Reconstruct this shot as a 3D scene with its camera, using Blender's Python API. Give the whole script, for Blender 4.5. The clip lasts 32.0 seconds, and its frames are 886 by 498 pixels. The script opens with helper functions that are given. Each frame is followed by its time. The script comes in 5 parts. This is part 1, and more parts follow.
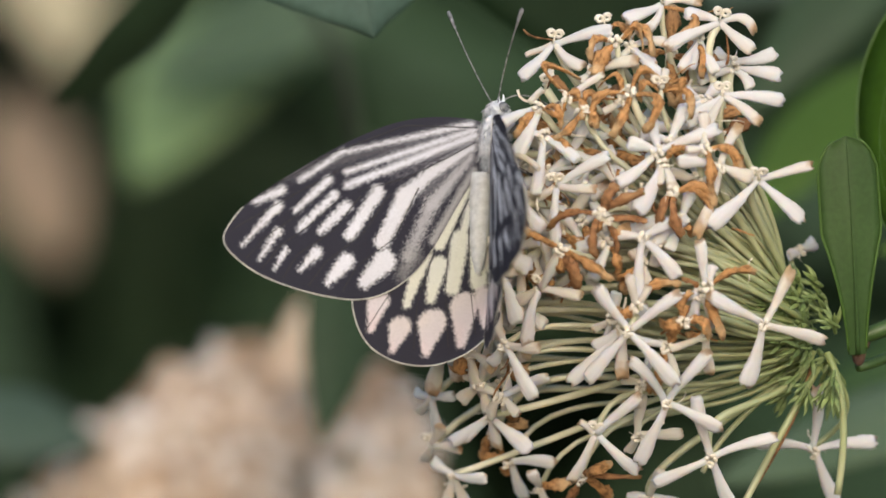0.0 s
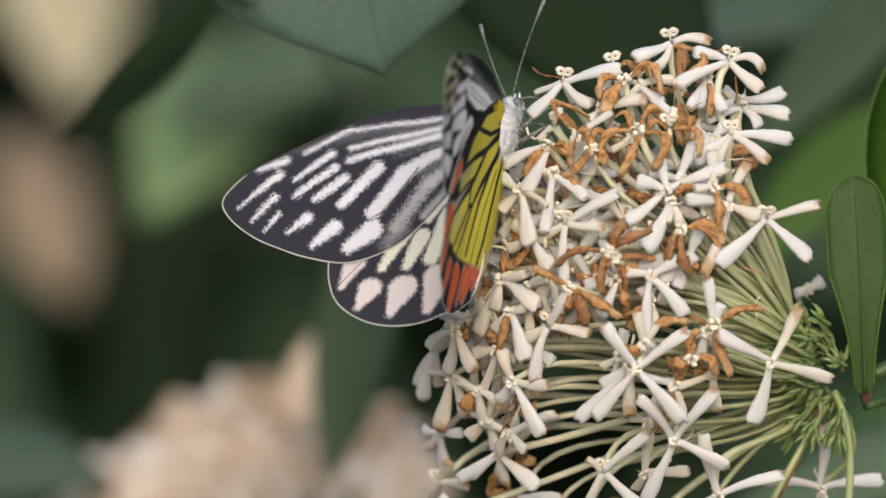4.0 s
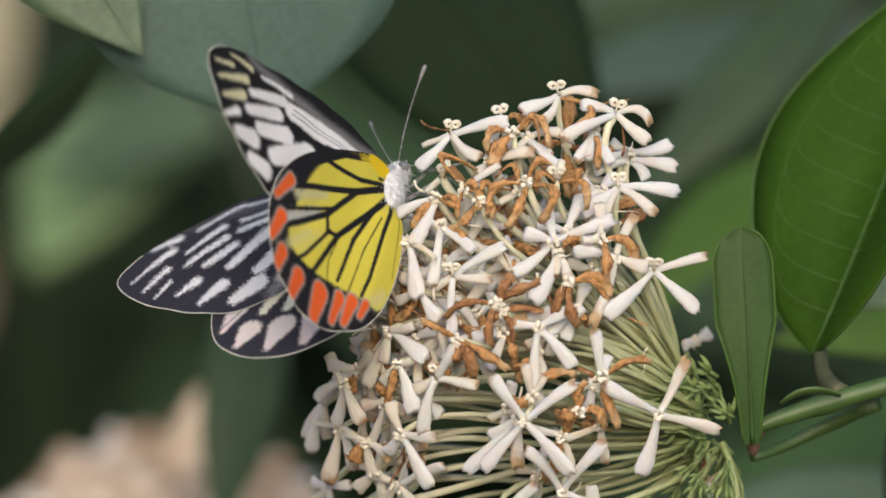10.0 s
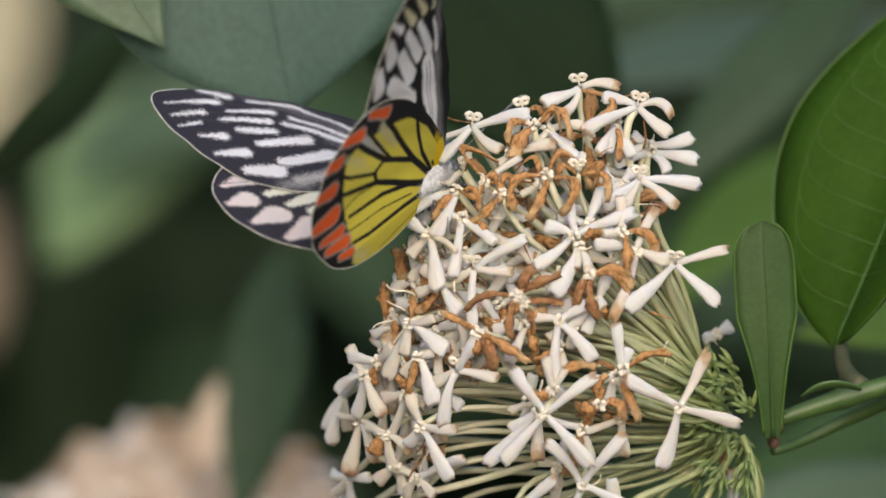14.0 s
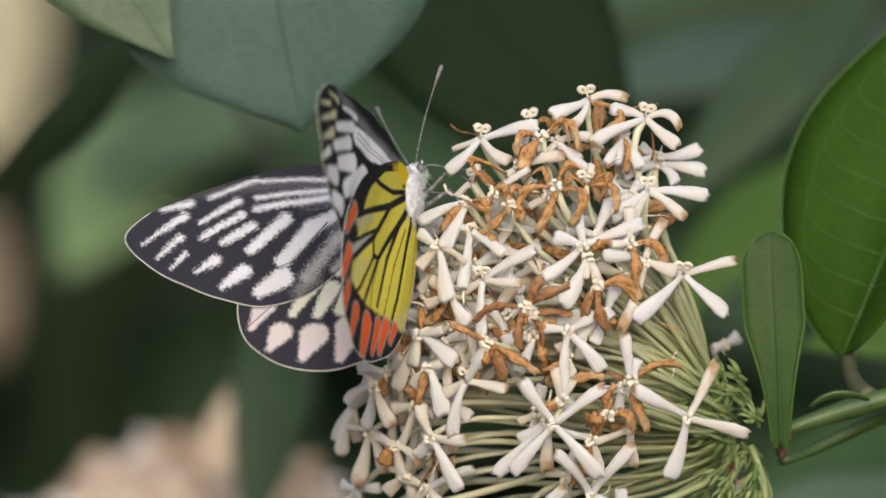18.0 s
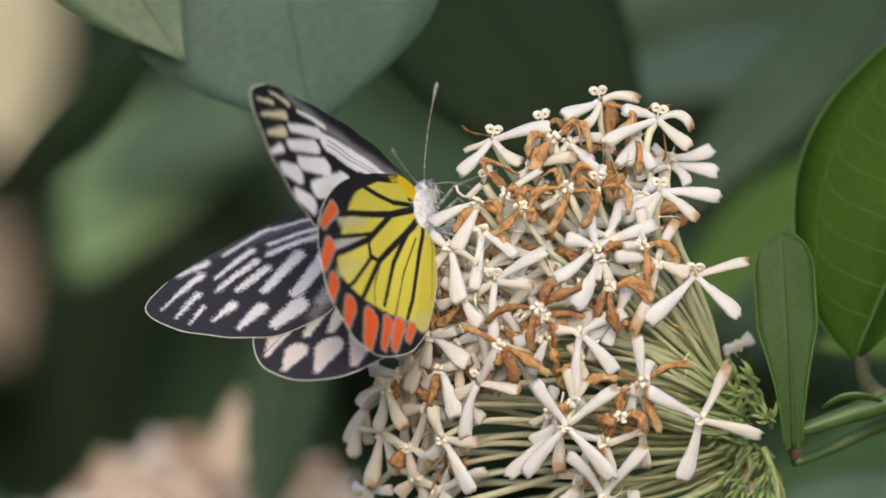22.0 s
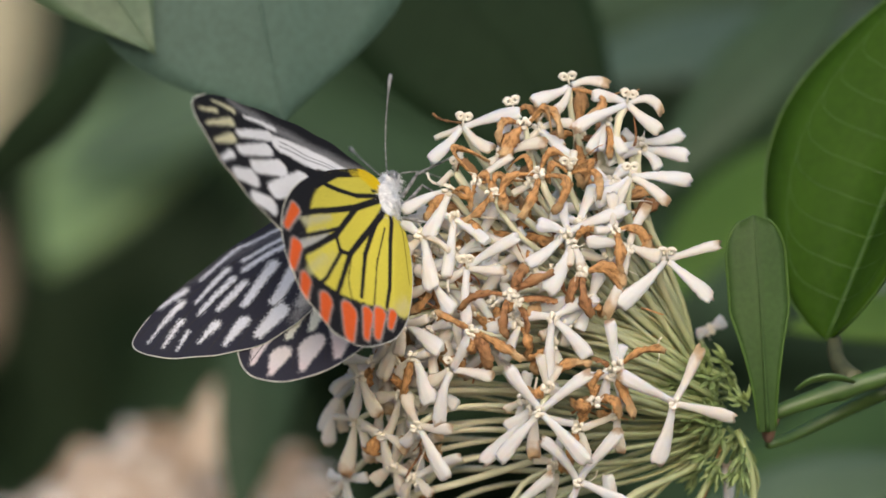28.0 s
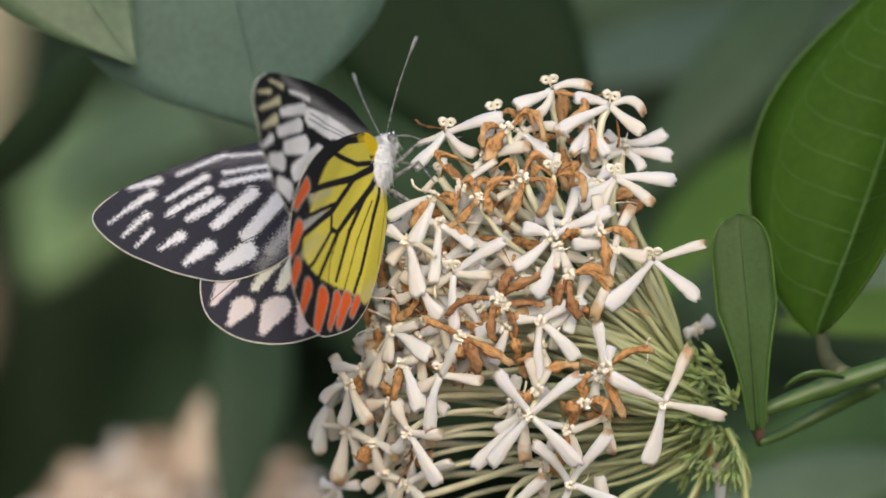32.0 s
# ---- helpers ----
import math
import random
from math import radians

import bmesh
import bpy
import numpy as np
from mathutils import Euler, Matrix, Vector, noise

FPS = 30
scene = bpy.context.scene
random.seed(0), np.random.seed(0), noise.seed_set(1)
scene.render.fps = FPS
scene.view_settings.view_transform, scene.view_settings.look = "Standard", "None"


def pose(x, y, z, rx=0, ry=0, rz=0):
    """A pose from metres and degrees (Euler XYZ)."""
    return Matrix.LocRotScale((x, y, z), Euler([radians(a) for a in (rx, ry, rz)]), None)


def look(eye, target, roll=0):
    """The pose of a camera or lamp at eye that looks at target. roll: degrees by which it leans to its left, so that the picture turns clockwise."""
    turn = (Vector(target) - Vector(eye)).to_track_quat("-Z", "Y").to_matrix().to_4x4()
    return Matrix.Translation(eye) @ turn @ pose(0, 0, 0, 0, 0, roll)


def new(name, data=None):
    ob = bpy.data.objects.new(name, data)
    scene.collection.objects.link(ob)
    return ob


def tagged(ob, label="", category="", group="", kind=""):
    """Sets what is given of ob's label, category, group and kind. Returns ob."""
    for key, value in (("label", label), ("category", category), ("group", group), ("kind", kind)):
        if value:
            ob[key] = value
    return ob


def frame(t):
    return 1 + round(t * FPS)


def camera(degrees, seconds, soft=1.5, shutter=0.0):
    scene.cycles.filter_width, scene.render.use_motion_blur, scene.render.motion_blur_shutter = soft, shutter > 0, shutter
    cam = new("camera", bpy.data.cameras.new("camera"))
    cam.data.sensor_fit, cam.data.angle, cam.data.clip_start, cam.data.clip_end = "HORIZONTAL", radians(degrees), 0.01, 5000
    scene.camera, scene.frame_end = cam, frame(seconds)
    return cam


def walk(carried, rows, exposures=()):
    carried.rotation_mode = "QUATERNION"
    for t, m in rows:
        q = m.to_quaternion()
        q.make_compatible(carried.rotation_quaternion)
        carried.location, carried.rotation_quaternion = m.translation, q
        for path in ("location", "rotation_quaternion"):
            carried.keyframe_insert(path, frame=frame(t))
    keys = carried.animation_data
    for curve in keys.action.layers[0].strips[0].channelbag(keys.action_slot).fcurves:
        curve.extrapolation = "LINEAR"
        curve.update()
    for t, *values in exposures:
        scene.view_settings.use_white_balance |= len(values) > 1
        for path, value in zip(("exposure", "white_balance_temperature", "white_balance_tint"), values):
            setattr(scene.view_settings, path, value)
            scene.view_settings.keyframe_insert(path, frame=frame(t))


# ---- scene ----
# A butterfly feeding on a fading flower head in a shady garden. Small lengths below are in millimetres (MM).
MM = 0.001
cam = camera(7.973, 32.0, 1.75, 0.4)
cam.data.dof.use_dof = True
cam.data.dof.focus_distance = 0.893
cam.data.dof.aperture_fstop = 13.0
walk(cam, [
    (0.0, look((-0.00004, -0.89627, 0.99994), (-0.01003, 0, 0.98639), -0.30)),
    (0.5, look((-0.00004, -0.89619, 0.99994), (-0.01042, 0, 0.98695), -0.57)),
    (1.0, look((-0.00003, -0.89765, 0.99997), (-0.01055, 0, 0.98759), -0.38)),
    (1.5, look((-0.00003, -0.89767, 0.99997), (-0.01129, 0, 0.98832), -0.33)),
    (2.0, look((-0.00003, -0.89758, 0.99997), (-0.01201, 0, 0.98945), -0.43)),
    (2.5, look((-0.00003, -0.89795, 0.99998), (-0.01311, 0, 0.99030), -0.27)),
    (4.5, look((-0.00001, -0.89946, 1.00000), (-0.00877, 0, 0.99172), 0.11)),
    (5.0, look((0.00000, -0.90199, 1.00002), (-0.00150, 0, 0.99182), 0.19)),
    (5.5, look((-0.00002, -0.90387, 1.00003), (0.00574, 0, 0.99355), 0.24)),
    (6.0, look((-0.00001, -0.90109, 1.00001), (0.00910, 0, 0.99567), -0.01)),
    (6.5, look((-0.00003, -0.90187, 1.00001), (0.01215, 0, 0.99525), -0.04)),
    (7.0, look((-0.00002, -0.90118, 1.00001), (0.01438, 0, 0.99449), -0.09)),
    (7.5, look((-0.00006, -0.90345, 1.00002), (0.01502, 0, 0.99427), -0.19)),
    (8.0, look((-0.00005, -0.90326, 1.00002), (0.01433, 0, 0.99485), -0.19)),
    (8.5, look((-0.00001, -0.90083, 1.00000), (0.01227, 0, 0.99594), -0.18)),
    (9.0, look((-0.00000, -0.90044, 1.00000), (0.00980, 0, 0.99728), -0.15)),
    (9.5, look((-0.00000, -0.90018, 1.00000), (0.00663, 0, 0.99865), -0.19)),
    (10.0, look((-0.00000, -0.90038, 1.00000), (0.00462, 0, 0.99901), -0.13)),
    (11.0, look((-0.00000, -0.90020, 1.00000), (0.00285, 0, 0.99914), -0.14)),
    (12.0, look((-0.00000, -0.90120, 1.00000), (0.00289, 0, 0.99920), -0.08)),
    (13.0, look((0.00000, -0.89981, 1.00000), (0.00260, 0, 0.99890), -0.01)),
    (14.0, look((0.00000, -0.89944, 1.00000), (0.00167, 0, 0.99792), 0.05)),
    (14.5, look((-0.00000, -0.90187, 1.00000), (0.00141, 0, 0.99760), -0.02)),
    (16.5, look((-0.00000, -0.90222, 1.00001), (0.00096, 0, 0.99772), -0.14)),
    (17.0, look((-0.00000, -0.90291, 1.00001), (0.00076, 0, 0.99825), -0.07)),
    (18.0, look((-0.00000, -0.90302, 1.00000), (0.00039, 0, 0.99954), -0.06)),
    (19.0, look((0.00000, -0.90000, 1.00000), (-0.00000, 0, 1.00000), 0.00)),
    (20.0, look((0.00000, -0.90163, 1.00000), (-0.00032, 0, 1.00022), -0.08)),
    (21.0, look((0.00000, -0.90228, 1.00000), (-0.00059, 0, 1.00022), -0.19)),
    (22.0, look((0.00000, -0.90150, 1.00000), (-0.00129, 0, 0.99976), -0.14)),
    (23.0, look((0.00000, -0.90194, 1.00000), (-0.00199, 0, 0.99887), -0.04)),
    (24.0, look((0.00001, -0.90455, 1.00001), (-0.00146, 0, 0.99846), -0.22)),
    (25.0, look((-0.00000, -0.90359, 1.00000), (0.00029, 0, 0.99881), -0.54)),
    (25.5, look((-0.00000, -0.90357, 1.00000), (0.00079, 0, 0.99891), -0.61)),
    (27.5, look((-0.00001, -0.90267, 1.00001), (0.00223, 0, 0.99820), -0.88)),
    (28.0, look((-0.00001, -0.90313, 1.00001), (0.00266, 0, 0.99790), -0.89)),
    (29.0, look((-0.00001, -0.90169, 1.00000), (0.00363, 0, 0.99767), -1.12)),
    (30.0, look((-0.00001, -0.90217, 1.00001), (0.00496, 0, 0.99737), -1.59)),
    (30.5, look((-0.00001, -0.90190, 1.00001), (0.00528, 0, 0.99757), -1.74)),
    (31.0, look((-0.00002, -0.90274, 1.00001), (0.00526, 0, 0.99833), -1.76)),
    (31.5, look((-0.00002, -0.90281, 1.00000), (0.00492, 0, 0.99843), -1.72)),
    (32.0, look((-0.00002, -0.90410, 1.00001), (0.00466, 0, 0.99868), -2.31)),
])

# ---- world and light: a bright, hazy sky, open above ----
sky_world = bpy.data.worlds.new("sky")
sky_world.use_nodes = True
scene.world = sky_world
wn = sky_world.node_tree.nodes
sky = wn.new("ShaderNodeTexSky")
sky.sky_type = "NISHITA"
sky.sun_disc = False
sky.sun_elevation = radians(27)
sky.sun_rotation = radians(176)
sky.dust_density = 3.0
wn["Background"].inputs[1].default_value = 0.265
sky_world.node_tree.links.new(sky.outputs[0], wn["Background"].inputs[0])
sun = new("sun", bpy.data.lights.new("sun", "SUN"))
sun.data.energy = 0.9
sun.data.angle = radians(60)
sun.data.color = (0.97, 0.97, 1.0)
sun.matrix_world = look((0.19, -2.65, 2.35), (0, 0, 1))
scene.view_settings.exposure = -0.2


# ---- materials ----
def material(name, rough=0.6, sss=0.0, spec=0.5):
    m = bpy.data.materials.new(name)
    m.use_nodes = True
    b = m.node_tree.nodes["Principled BSDF"]
    b.inputs["Roughness"].default_value = rough
    b.inputs["Specular IOR Level"].default_value = spec
    if sss:
        b.inputs["Subsurface Weight"].default_value = sss
        b.inputs["Subsurface Radius"].default_value = (0.002, 0.0014, 0.0008)
        b.inputs["Subsurface Scale"].default_value = 0.5
    return m, m.node_tree, b


def node(tree, kind, **values):
    n = tree.nodes.new(kind)
    for key, value in values.items():
        n.inputs[key].default_value = value
    return n


def ramp(tree, source, *stops):
    r = tree.nodes.new("ShaderNodeValToRGB")
    e = r.color_ramp.elements
    while len(e) < len(stops):
        e.new(0.5)
    for el, (at, col) in zip(e, stops):
        el.position, el.color = at, (*col, 1)
    tree.links.new(source, r.inputs[0])
    return r.outputs[0]


def mix(tree, fac, a, b, how="MIX"):
    m = tree.nodes.new("ShaderNodeMix")
    m.data_type, m.blend_type = "RGBA", how
    for socket, value in ((m.inputs[0], fac), (m.inputs[6], a), (m.inputs[7], b)):
        if isinstance(value, (int, float)):
            socket.default_value = value
        elif isinstance(value, tuple):
            socket.default_value = (*value, 1)
        else:
            tree.links.new(value, socket)
    return m.outputs[2]


def grain(tree, scale, detail=4.0, kind="Object", stretch=None):
    co = tree.nodes.new("ShaderNodeTexCoord")
    n = node(tree, "ShaderNodeTexNoise", Scale=scale, Detail=detail)
    source = co.outputs[kind]
    if stretch:
        mp = tree.nodes.new("ShaderNodeMapping")
        mp.inputs["Scale"].default_value = stretch
        tree.links.new(source, mp.inputs[0])
        source = mp.outputs[0]
    tree.links.new(source, n.inputs["Vector"])
    return n.outputs["Fac"]


def bump(tree, b, height, strength=0.3, distance=0.0002):
    n = node(tree, "ShaderNodeBump", Strength=strength, Distance=distance)
    tree.links.new(height, n.inputs["Height"])
    tree.links.new(n.outputs[0], b.inputs["Normal"])


def leaf_material(name, dark, light, rough=0.45, back=0.25, scale=60, spec=0.25):
    """Leaf green with a mottled, veined skin that lets a little light through."""
    m, tree, b = material(name, rough, spec=spec)
    big, fine = grain(tree, scale), grain(tree, scale * 14, 6)
    col = ramp(tree, big, (0.3, dark), (0.7, light))
    col = mix(tree, 0.35, col, ramp(tree, fine, (0.35, tuple(c * 0.7 for c in light)), (0.65, tuple(c * 1.25 for c in light))))
    tree.links.new(col, b.inputs["Base Color"])
    bump(tree, b, fine, 0.25)
    tr = tree.nodes.new("ShaderNodeBsdfTranslucent")
    tr.inputs[0].default_value = (light[0] * 1.6, light[1] * 1.5, light[2] * 0.6, 1)
    mx = node(tree, "ShaderNodeMixShader", Fac=back)
    tree.links.new(b.outputs[0], mx.inputs[1])
    tree.links.new(tr.outputs[0], mx.inputs[2])
    tree.links.new(mx.outputs[0], tree.nodes["Material Output"].inputs[0])
    return m


def plain_material(name, dark, light, rough=0.6, scale=400, sss=0.0, stretch=None, relief=0.3):
    m, tree, b = material(name, rough, sss)
    n = grain(tree, scale, 5, stretch=stretch)
    tree.links.new(ramp(tree, n, (0.3, dark), (0.7, light)), b.inputs["Base Color"])
    bump(tree, b, n, relief, 0.0001)
    return m


def petal_material(name, body, tip, edge, rough_look=0.82):
    """A petal that browns from its tip: edge is where the browning starts along it, from 0 to 1."""
    fresh = rough_look > 0.7
    m, tree, b = material(name, 0.55 if fresh else 0.8, 0.35 if fresh else 0.08, 0.3 if fresh else 0.2)
    co = tree.nodes.new("ShaderNodeTexCoord")
    sep = tree.nodes.new("ShaderNodeSeparateXYZ")
    tree.links.new(co.outputs["Object"], sep.inputs[0])
    along = tree.nodes.new("ShaderNodeMath")
    along.operation = "MULTIPLY"
    along.inputs[1].default_value = 1 / 0.0076
    tree.links.new(sep.outputs[0], along.inputs[0])
    info = tree.nodes.new("ShaderNodeObjectInfo")
    vary = node(tree, "ShaderNodeMapRange")
    for i, v in ((1, 0), (2, 1), (3, -0.22), (4, 0.10)):
        vary.inputs[i].default_value = v
    tree.links.new(info.outputs["Random"], vary.inputs[0])
    total = along.outputs[0]
    for extra in (vary.outputs[0], None):
        ad = tree.nodes.new("ShaderNodeMath")
        tree.links.new(total, ad.inputs[0])
        if extra is not None:
            tree.links.new(extra, ad.inputs[1])
        else:
            w = tree.nodes.new("ShaderNodeMath")
            w.operation = "MULTIPLY_ADD"
            w.inputs[1].default_value, w.inputs[2].default_value = 0.5, -0.25
            tree.links.new(grain(tree, 700, 3), w.inputs[0])
            tree.links.new(w.outputs[0], ad.inputs[1])
        total = ad.outputs[0]
    mask = ramp(tree, total, (edge, (0, 0, 0)), (min(edge + 0.16, 1), (1, 1, 1)))
    fine = grain(tree, 1500, 4, stretch=(0.25, 1, 1))
    base = mix(tree, 0.5, body, ramp(tree, fine, (0.3, tuple(c * rough_look for c in body)), (0.7, body)))
    if rough_look < 0.7:
        base = mix(tree, 0.8, base, ramp(tree, grain(tree, 2200, 5, stretch=(0.4, 1, 1)), (0.38, tuple(c * 0.35 for c in body)), (0.5, body), (0.72, tuple(c * 1.35 for c in body))))
    brown = ramp(tree, grain(tree, 900, 4), (0.3, tuple(c * 0.55 for c in tip)), (0.7, tip))
    col = mix(tree, mask, base, brown)
    if fresh:
        patch = node(tree, "ShaderNodeTexNoise", Scale=170.0, Detail=4.0)
        patch.noise_dimensions = "4D"
        tree.links.new(co.outputs["Object"], patch.inputs["Vector"])
        shift = tree.nodes.new("ShaderNodeMath")
        shift.operation = "MULTIPLY"
        shift.inputs[1].default_value = 40.0
        tree.links.new(info.outputs["Random"], shift.inputs[0])
        tree.links.new(shift.outputs[0], patch.inputs["W"])
        stain = ramp(tree, patch.outputs["Fac"], (0.56, (0, 0, 0)), (0.72, (0.55, 0.55, 0.55)))
        col = mix(tree, stain, col, tuple(0.45 * a + 0.55 * c for a, c in zip(body, tip)))
    tree.links.new(col, b.inputs["Base Color"])
    lump = grain(tree, 420, 3)
    both = tree.nodes.new("ShaderNodeMath")
    tree.links.new(fine, both.inputs[0])
    tree.links.new(lump, both.inputs[1])
    bump(tree, b, both.outputs[0], 0.6 if fresh else 1.0, 0.00025 if fresh else 0.0005)
    tr = tree.nodes.new("ShaderNodeBsdfTranslucent")
    tr.inputs[0].default_value = (*body, 1)
    mx = node(tree, "ShaderNodeMixShader", Fac=0.3 if fresh else 0.12)
    tree.links.new(b.outputs[0], mx.inputs[1])
    tree.links.new(tr.outputs[0], mx.inputs[2])
    tree.links.new(mx.outputs[0], tree.nodes["Material Output"].inputs[0])
    return m


PETAL_WHITE = petal_material("petal_white", (0.75, 0.75, 0.76), (0.56, 0.37, 0.21), 0.92)
PETAL_CREAM = petal_material("petal_cream", (0.73, 0.695, 0.63), (0.50, 0.29, 0.14), 0.84)
PETAL_TAN = petal_material("petal_tan", (0.75, 0.72, 0.68), (0.62, 0.42, 0.23), 0.70)
PETAL_BROWN = petal_material("petal_brown", (0.47, 0.25, 0.105), (0.62, 0.41, 0.22), 0.66, 0.5)
PETAL_DARK = petal_material("petal_dark", (0.32, 0.16, 0.075), (0.42, 0.23, 0.11), 0.6, 0.62)
STIGMA = plain_material("stigma_cream", (0.62, 0.56, 0.45), (0.78, 0.74, 0.66), 0.6, 900, 0.1)
def tube_material(name):
    """Floret tubes: leaf green where they spring from the base, paler towards the petals."""
    m, tree, b = material(name, 0.45, 0.3)
    co = tree.nodes.new("ShaderNodeTexCoord")
    far = tree.nodes.new("ShaderNodeVectorMath")
    far.operation = "LENGTH"
    tree.links.new(co.outputs["Object"], far.inputs[0])
    run = node(tree, "ShaderNodeMapRange")
    for i, v in ((1, 0.006), (2, 0.042), (3, 0.0), (4, 1.0)):
        run.inputs[i].default_value = v
    tree.links.new(far.outputs["Value"], run.inputs[0])
    n = grain(tree, 300, 5, stretch=(1, 1, 0.4))
    green = ramp(tree, n, (0.3, (0.15, 0.20, 0.065)), (0.7, (0.29, 0.34, 0.14)))
    pale = ramp(tree, n, (0.3, (0.46, 0.46, 0.32)), (0.7, (0.66, 0.64, 0.50)))
    tree.links.new(mix(tree, run.outputs[0], green, pale), b.inputs["Base Color"])
    bump(tree, b, n, 0.3, 0.0001)
    return m


TUBE = tube_material("tube_green")
CALYX = plain_material("calyx_green", (0.07, 0.115, 0.03), (0.22, 0.29, 0.10), 0.5, 500, 0.1)
STEM = plain_material("stem_green", (0.03, 0.065, 0.014), (0.06, 0.115, 0.028), 0.45, 200)
STEM_DARK = plain_material("petiole_brown_green", (0.028, 0.034, 0.014), (0.07, 0.075, 0.03), 0.6, 300)
STEM_BROWN = plain_material("node_brown", (0.05, 0.025, 0.02), (0.16, 0.09, 0.05), 0.8, 500)
LEAF_FRESH = leaf_material("leaf_fresh", (0.022, 0.058, 0.003), (0.036, 0.086, 0.006), 0.55, 0.2, 60, 0.12)
LEAF_BRACT = leaf_material("leaf_bract", (0.026, 0.060, 0.014), (0.044, 0.088, 0.025), 0.45, 0.12, 90, 0.3)
LEAF_PALE = leaf_material("leaf_pale", (0.085, 0.13, 0.07), (0.13, 0.185, 0.105), 0.4, 0.1)
LEAF_GREY = leaf_material("leaf_grey_green", (0.041, 0.070, 0.050), (0.060, 0.094, 0.067), 0.45, 0.1)
LEAF_SLATE = leaf_material("leaf_slate", (0.046, 0.082, 0.066), (0.063, 0.108, 0.087), 0.5, 0.1, 60, 0.15)
LEAF_SAGE = leaf_material("leaf_sage", (0.058, 0.096, 0.053), (0.086, 0.130, 0.076), 0.4, 0.15)
# Background greens with shade or daylight put into the colour: two darkened, others brightened.
LEAF_SHADED = leaf_material("leaf_shaded", (0.021, 0.041, 0.021), (0.032, 0.060, 0.030), 0.5, 0.05, 30, 0.15)
LEAF_SHADED_DARK = leaf_material("leaf_shaded_dark", (0.006, 0.014, 0.006), (0.010, 0.021, 0.009), 0.6, 0.03, 30, 0.05)
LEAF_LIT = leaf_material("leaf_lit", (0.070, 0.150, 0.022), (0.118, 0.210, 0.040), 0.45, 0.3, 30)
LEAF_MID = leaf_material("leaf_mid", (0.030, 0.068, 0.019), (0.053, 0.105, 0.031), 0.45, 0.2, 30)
LEAF_DAYLIT = leaf_material("leaf_daylit", (0.14, 0.235, 0.11), (0.23, 0.34, 0.165), 0.35, 0.3, 30)
VEIN = plain_material("vein_pale", (0.034, 0.084, 0.009), (0.058, 0.122, 0.015), 0.5, 500)
TWIG = plain_material("twig_dark", (0.012, 0.018, 0.008), (0.03, 0.035, 0.018), 0.8, 200)
SOIL = plain_material("soil", (0.045, 0.036, 0.025), (0.11, 0.085, 0.06), 0.95, 25, relief=0.8)
LITTER = plain_material("dry_petal", (0.50, 0.39, 0.285), (0.72, 0.595, 0.475), 0.7, 60)
LITTER_PALE = plain_material("dry_petal_pale", (0.66, 0.61, 0.555), (0.80, 0.76, 0.71), 0.7, 60)
LITTER_DARK = plain_material("dry_petal_dark", (0.27, 0.17, 0.10), (0.47, 0.32, 0.20), 0.8, 60)
# Dimmed copy of PALE: the lower leaf's weaker light is in its colour.
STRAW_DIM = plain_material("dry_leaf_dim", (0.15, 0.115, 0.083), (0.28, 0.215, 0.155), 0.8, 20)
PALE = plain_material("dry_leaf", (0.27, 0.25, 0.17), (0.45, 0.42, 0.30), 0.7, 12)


def wing_material(name):
    m, tree, b = material(name, 0.75, spec=0.2)
    at = tree.nodes.new("ShaderNodeAttribute")
    at.attribute_name = "scales"
    fine = grain(tree, 8000, 3)
    col = mix(tree, 0.22, at.outputs["Color"], mix(tree, 1.0, at.outputs["Color"], ramp(tree, fine, (0.3, (0.45, 0.45, 0.45)), (0.7, (1.5, 1.5, 1.5))), "MULTIPLY"))
    tree.links.new(col, b.inputs["Base Color"])
    bump(tree, b, fine, 0.25, 0.00006)
    tr = tree.nodes.new("ShaderNodeBsdfTranslucent")
    tree.links.new(col, tr.inputs[0])
    mx = node(tree, "ShaderNodeMixShader", Fac=0.42)
    tree.links.new(b.outputs[0], mx.inputs[1])
    tree.links.new(tr.outputs[0], mx.inputs[2])
    tree.links.new(mx.outputs[0], tree.nodes["Material Output"].inputs[0])
    return m


WING = wing_material("wing_scales")
WING_BLACK = plain_material("wing_vein", (0.012, 0.012, 0.014), (0.03, 0.028, 0.03), 0.7, 3000)
FRINGE = plain_material("wing_fringe", (0.36, 0.36, 0.32), (0.58, 0.58, 0.53), 0.8, 3000)
FUR = plain_material("white_fur", (0.46, 0.48, 0.52), (0.86, 0.87, 0.89), 0.9, 1400, 0.2)
ABDOMEN = plain_material("abdomen_cream", (0.42, 0.43, 0.43), (0.57, 0.58, 0.575), 0.7, 1200, 0.1)
LEG = plain_material("leg_grey", (0.025, 0.025, 0.027), (0.28, 0.28, 0.29), 0.6, 1800)
EYE = plain_material("eye_grey", (0.05, 0.055, 0.06), (0.16, 0.17, 0.18), 0.25, 3000)


# ---- building helpers ----
def mesh_of(name, verts, faces, mat, smooth=True):
    me = bpy.data.meshes.new(name)
    me.from_pydata([tuple(v) for v in verts], [], faces)
    me.materials.append(mat)
    if smooth:
        me.polygons.foreach_set("use_smooth", [True] * len(me.polygons))
    me.update()
    return me


def part(name, me, parent=None, m=None, label=""):
    ob = new(name, me)
    ob.parent = parent
    if m is not None:
        ob.matrix_basis = m
    return tagged(ob, label)


def thing(name, label, category, group="", place=(0, 0, 0)):
    ob = new(name)
    ob.empty_display_size = 0.005
    ob.location = place
    return tagged(ob, label, category, group)


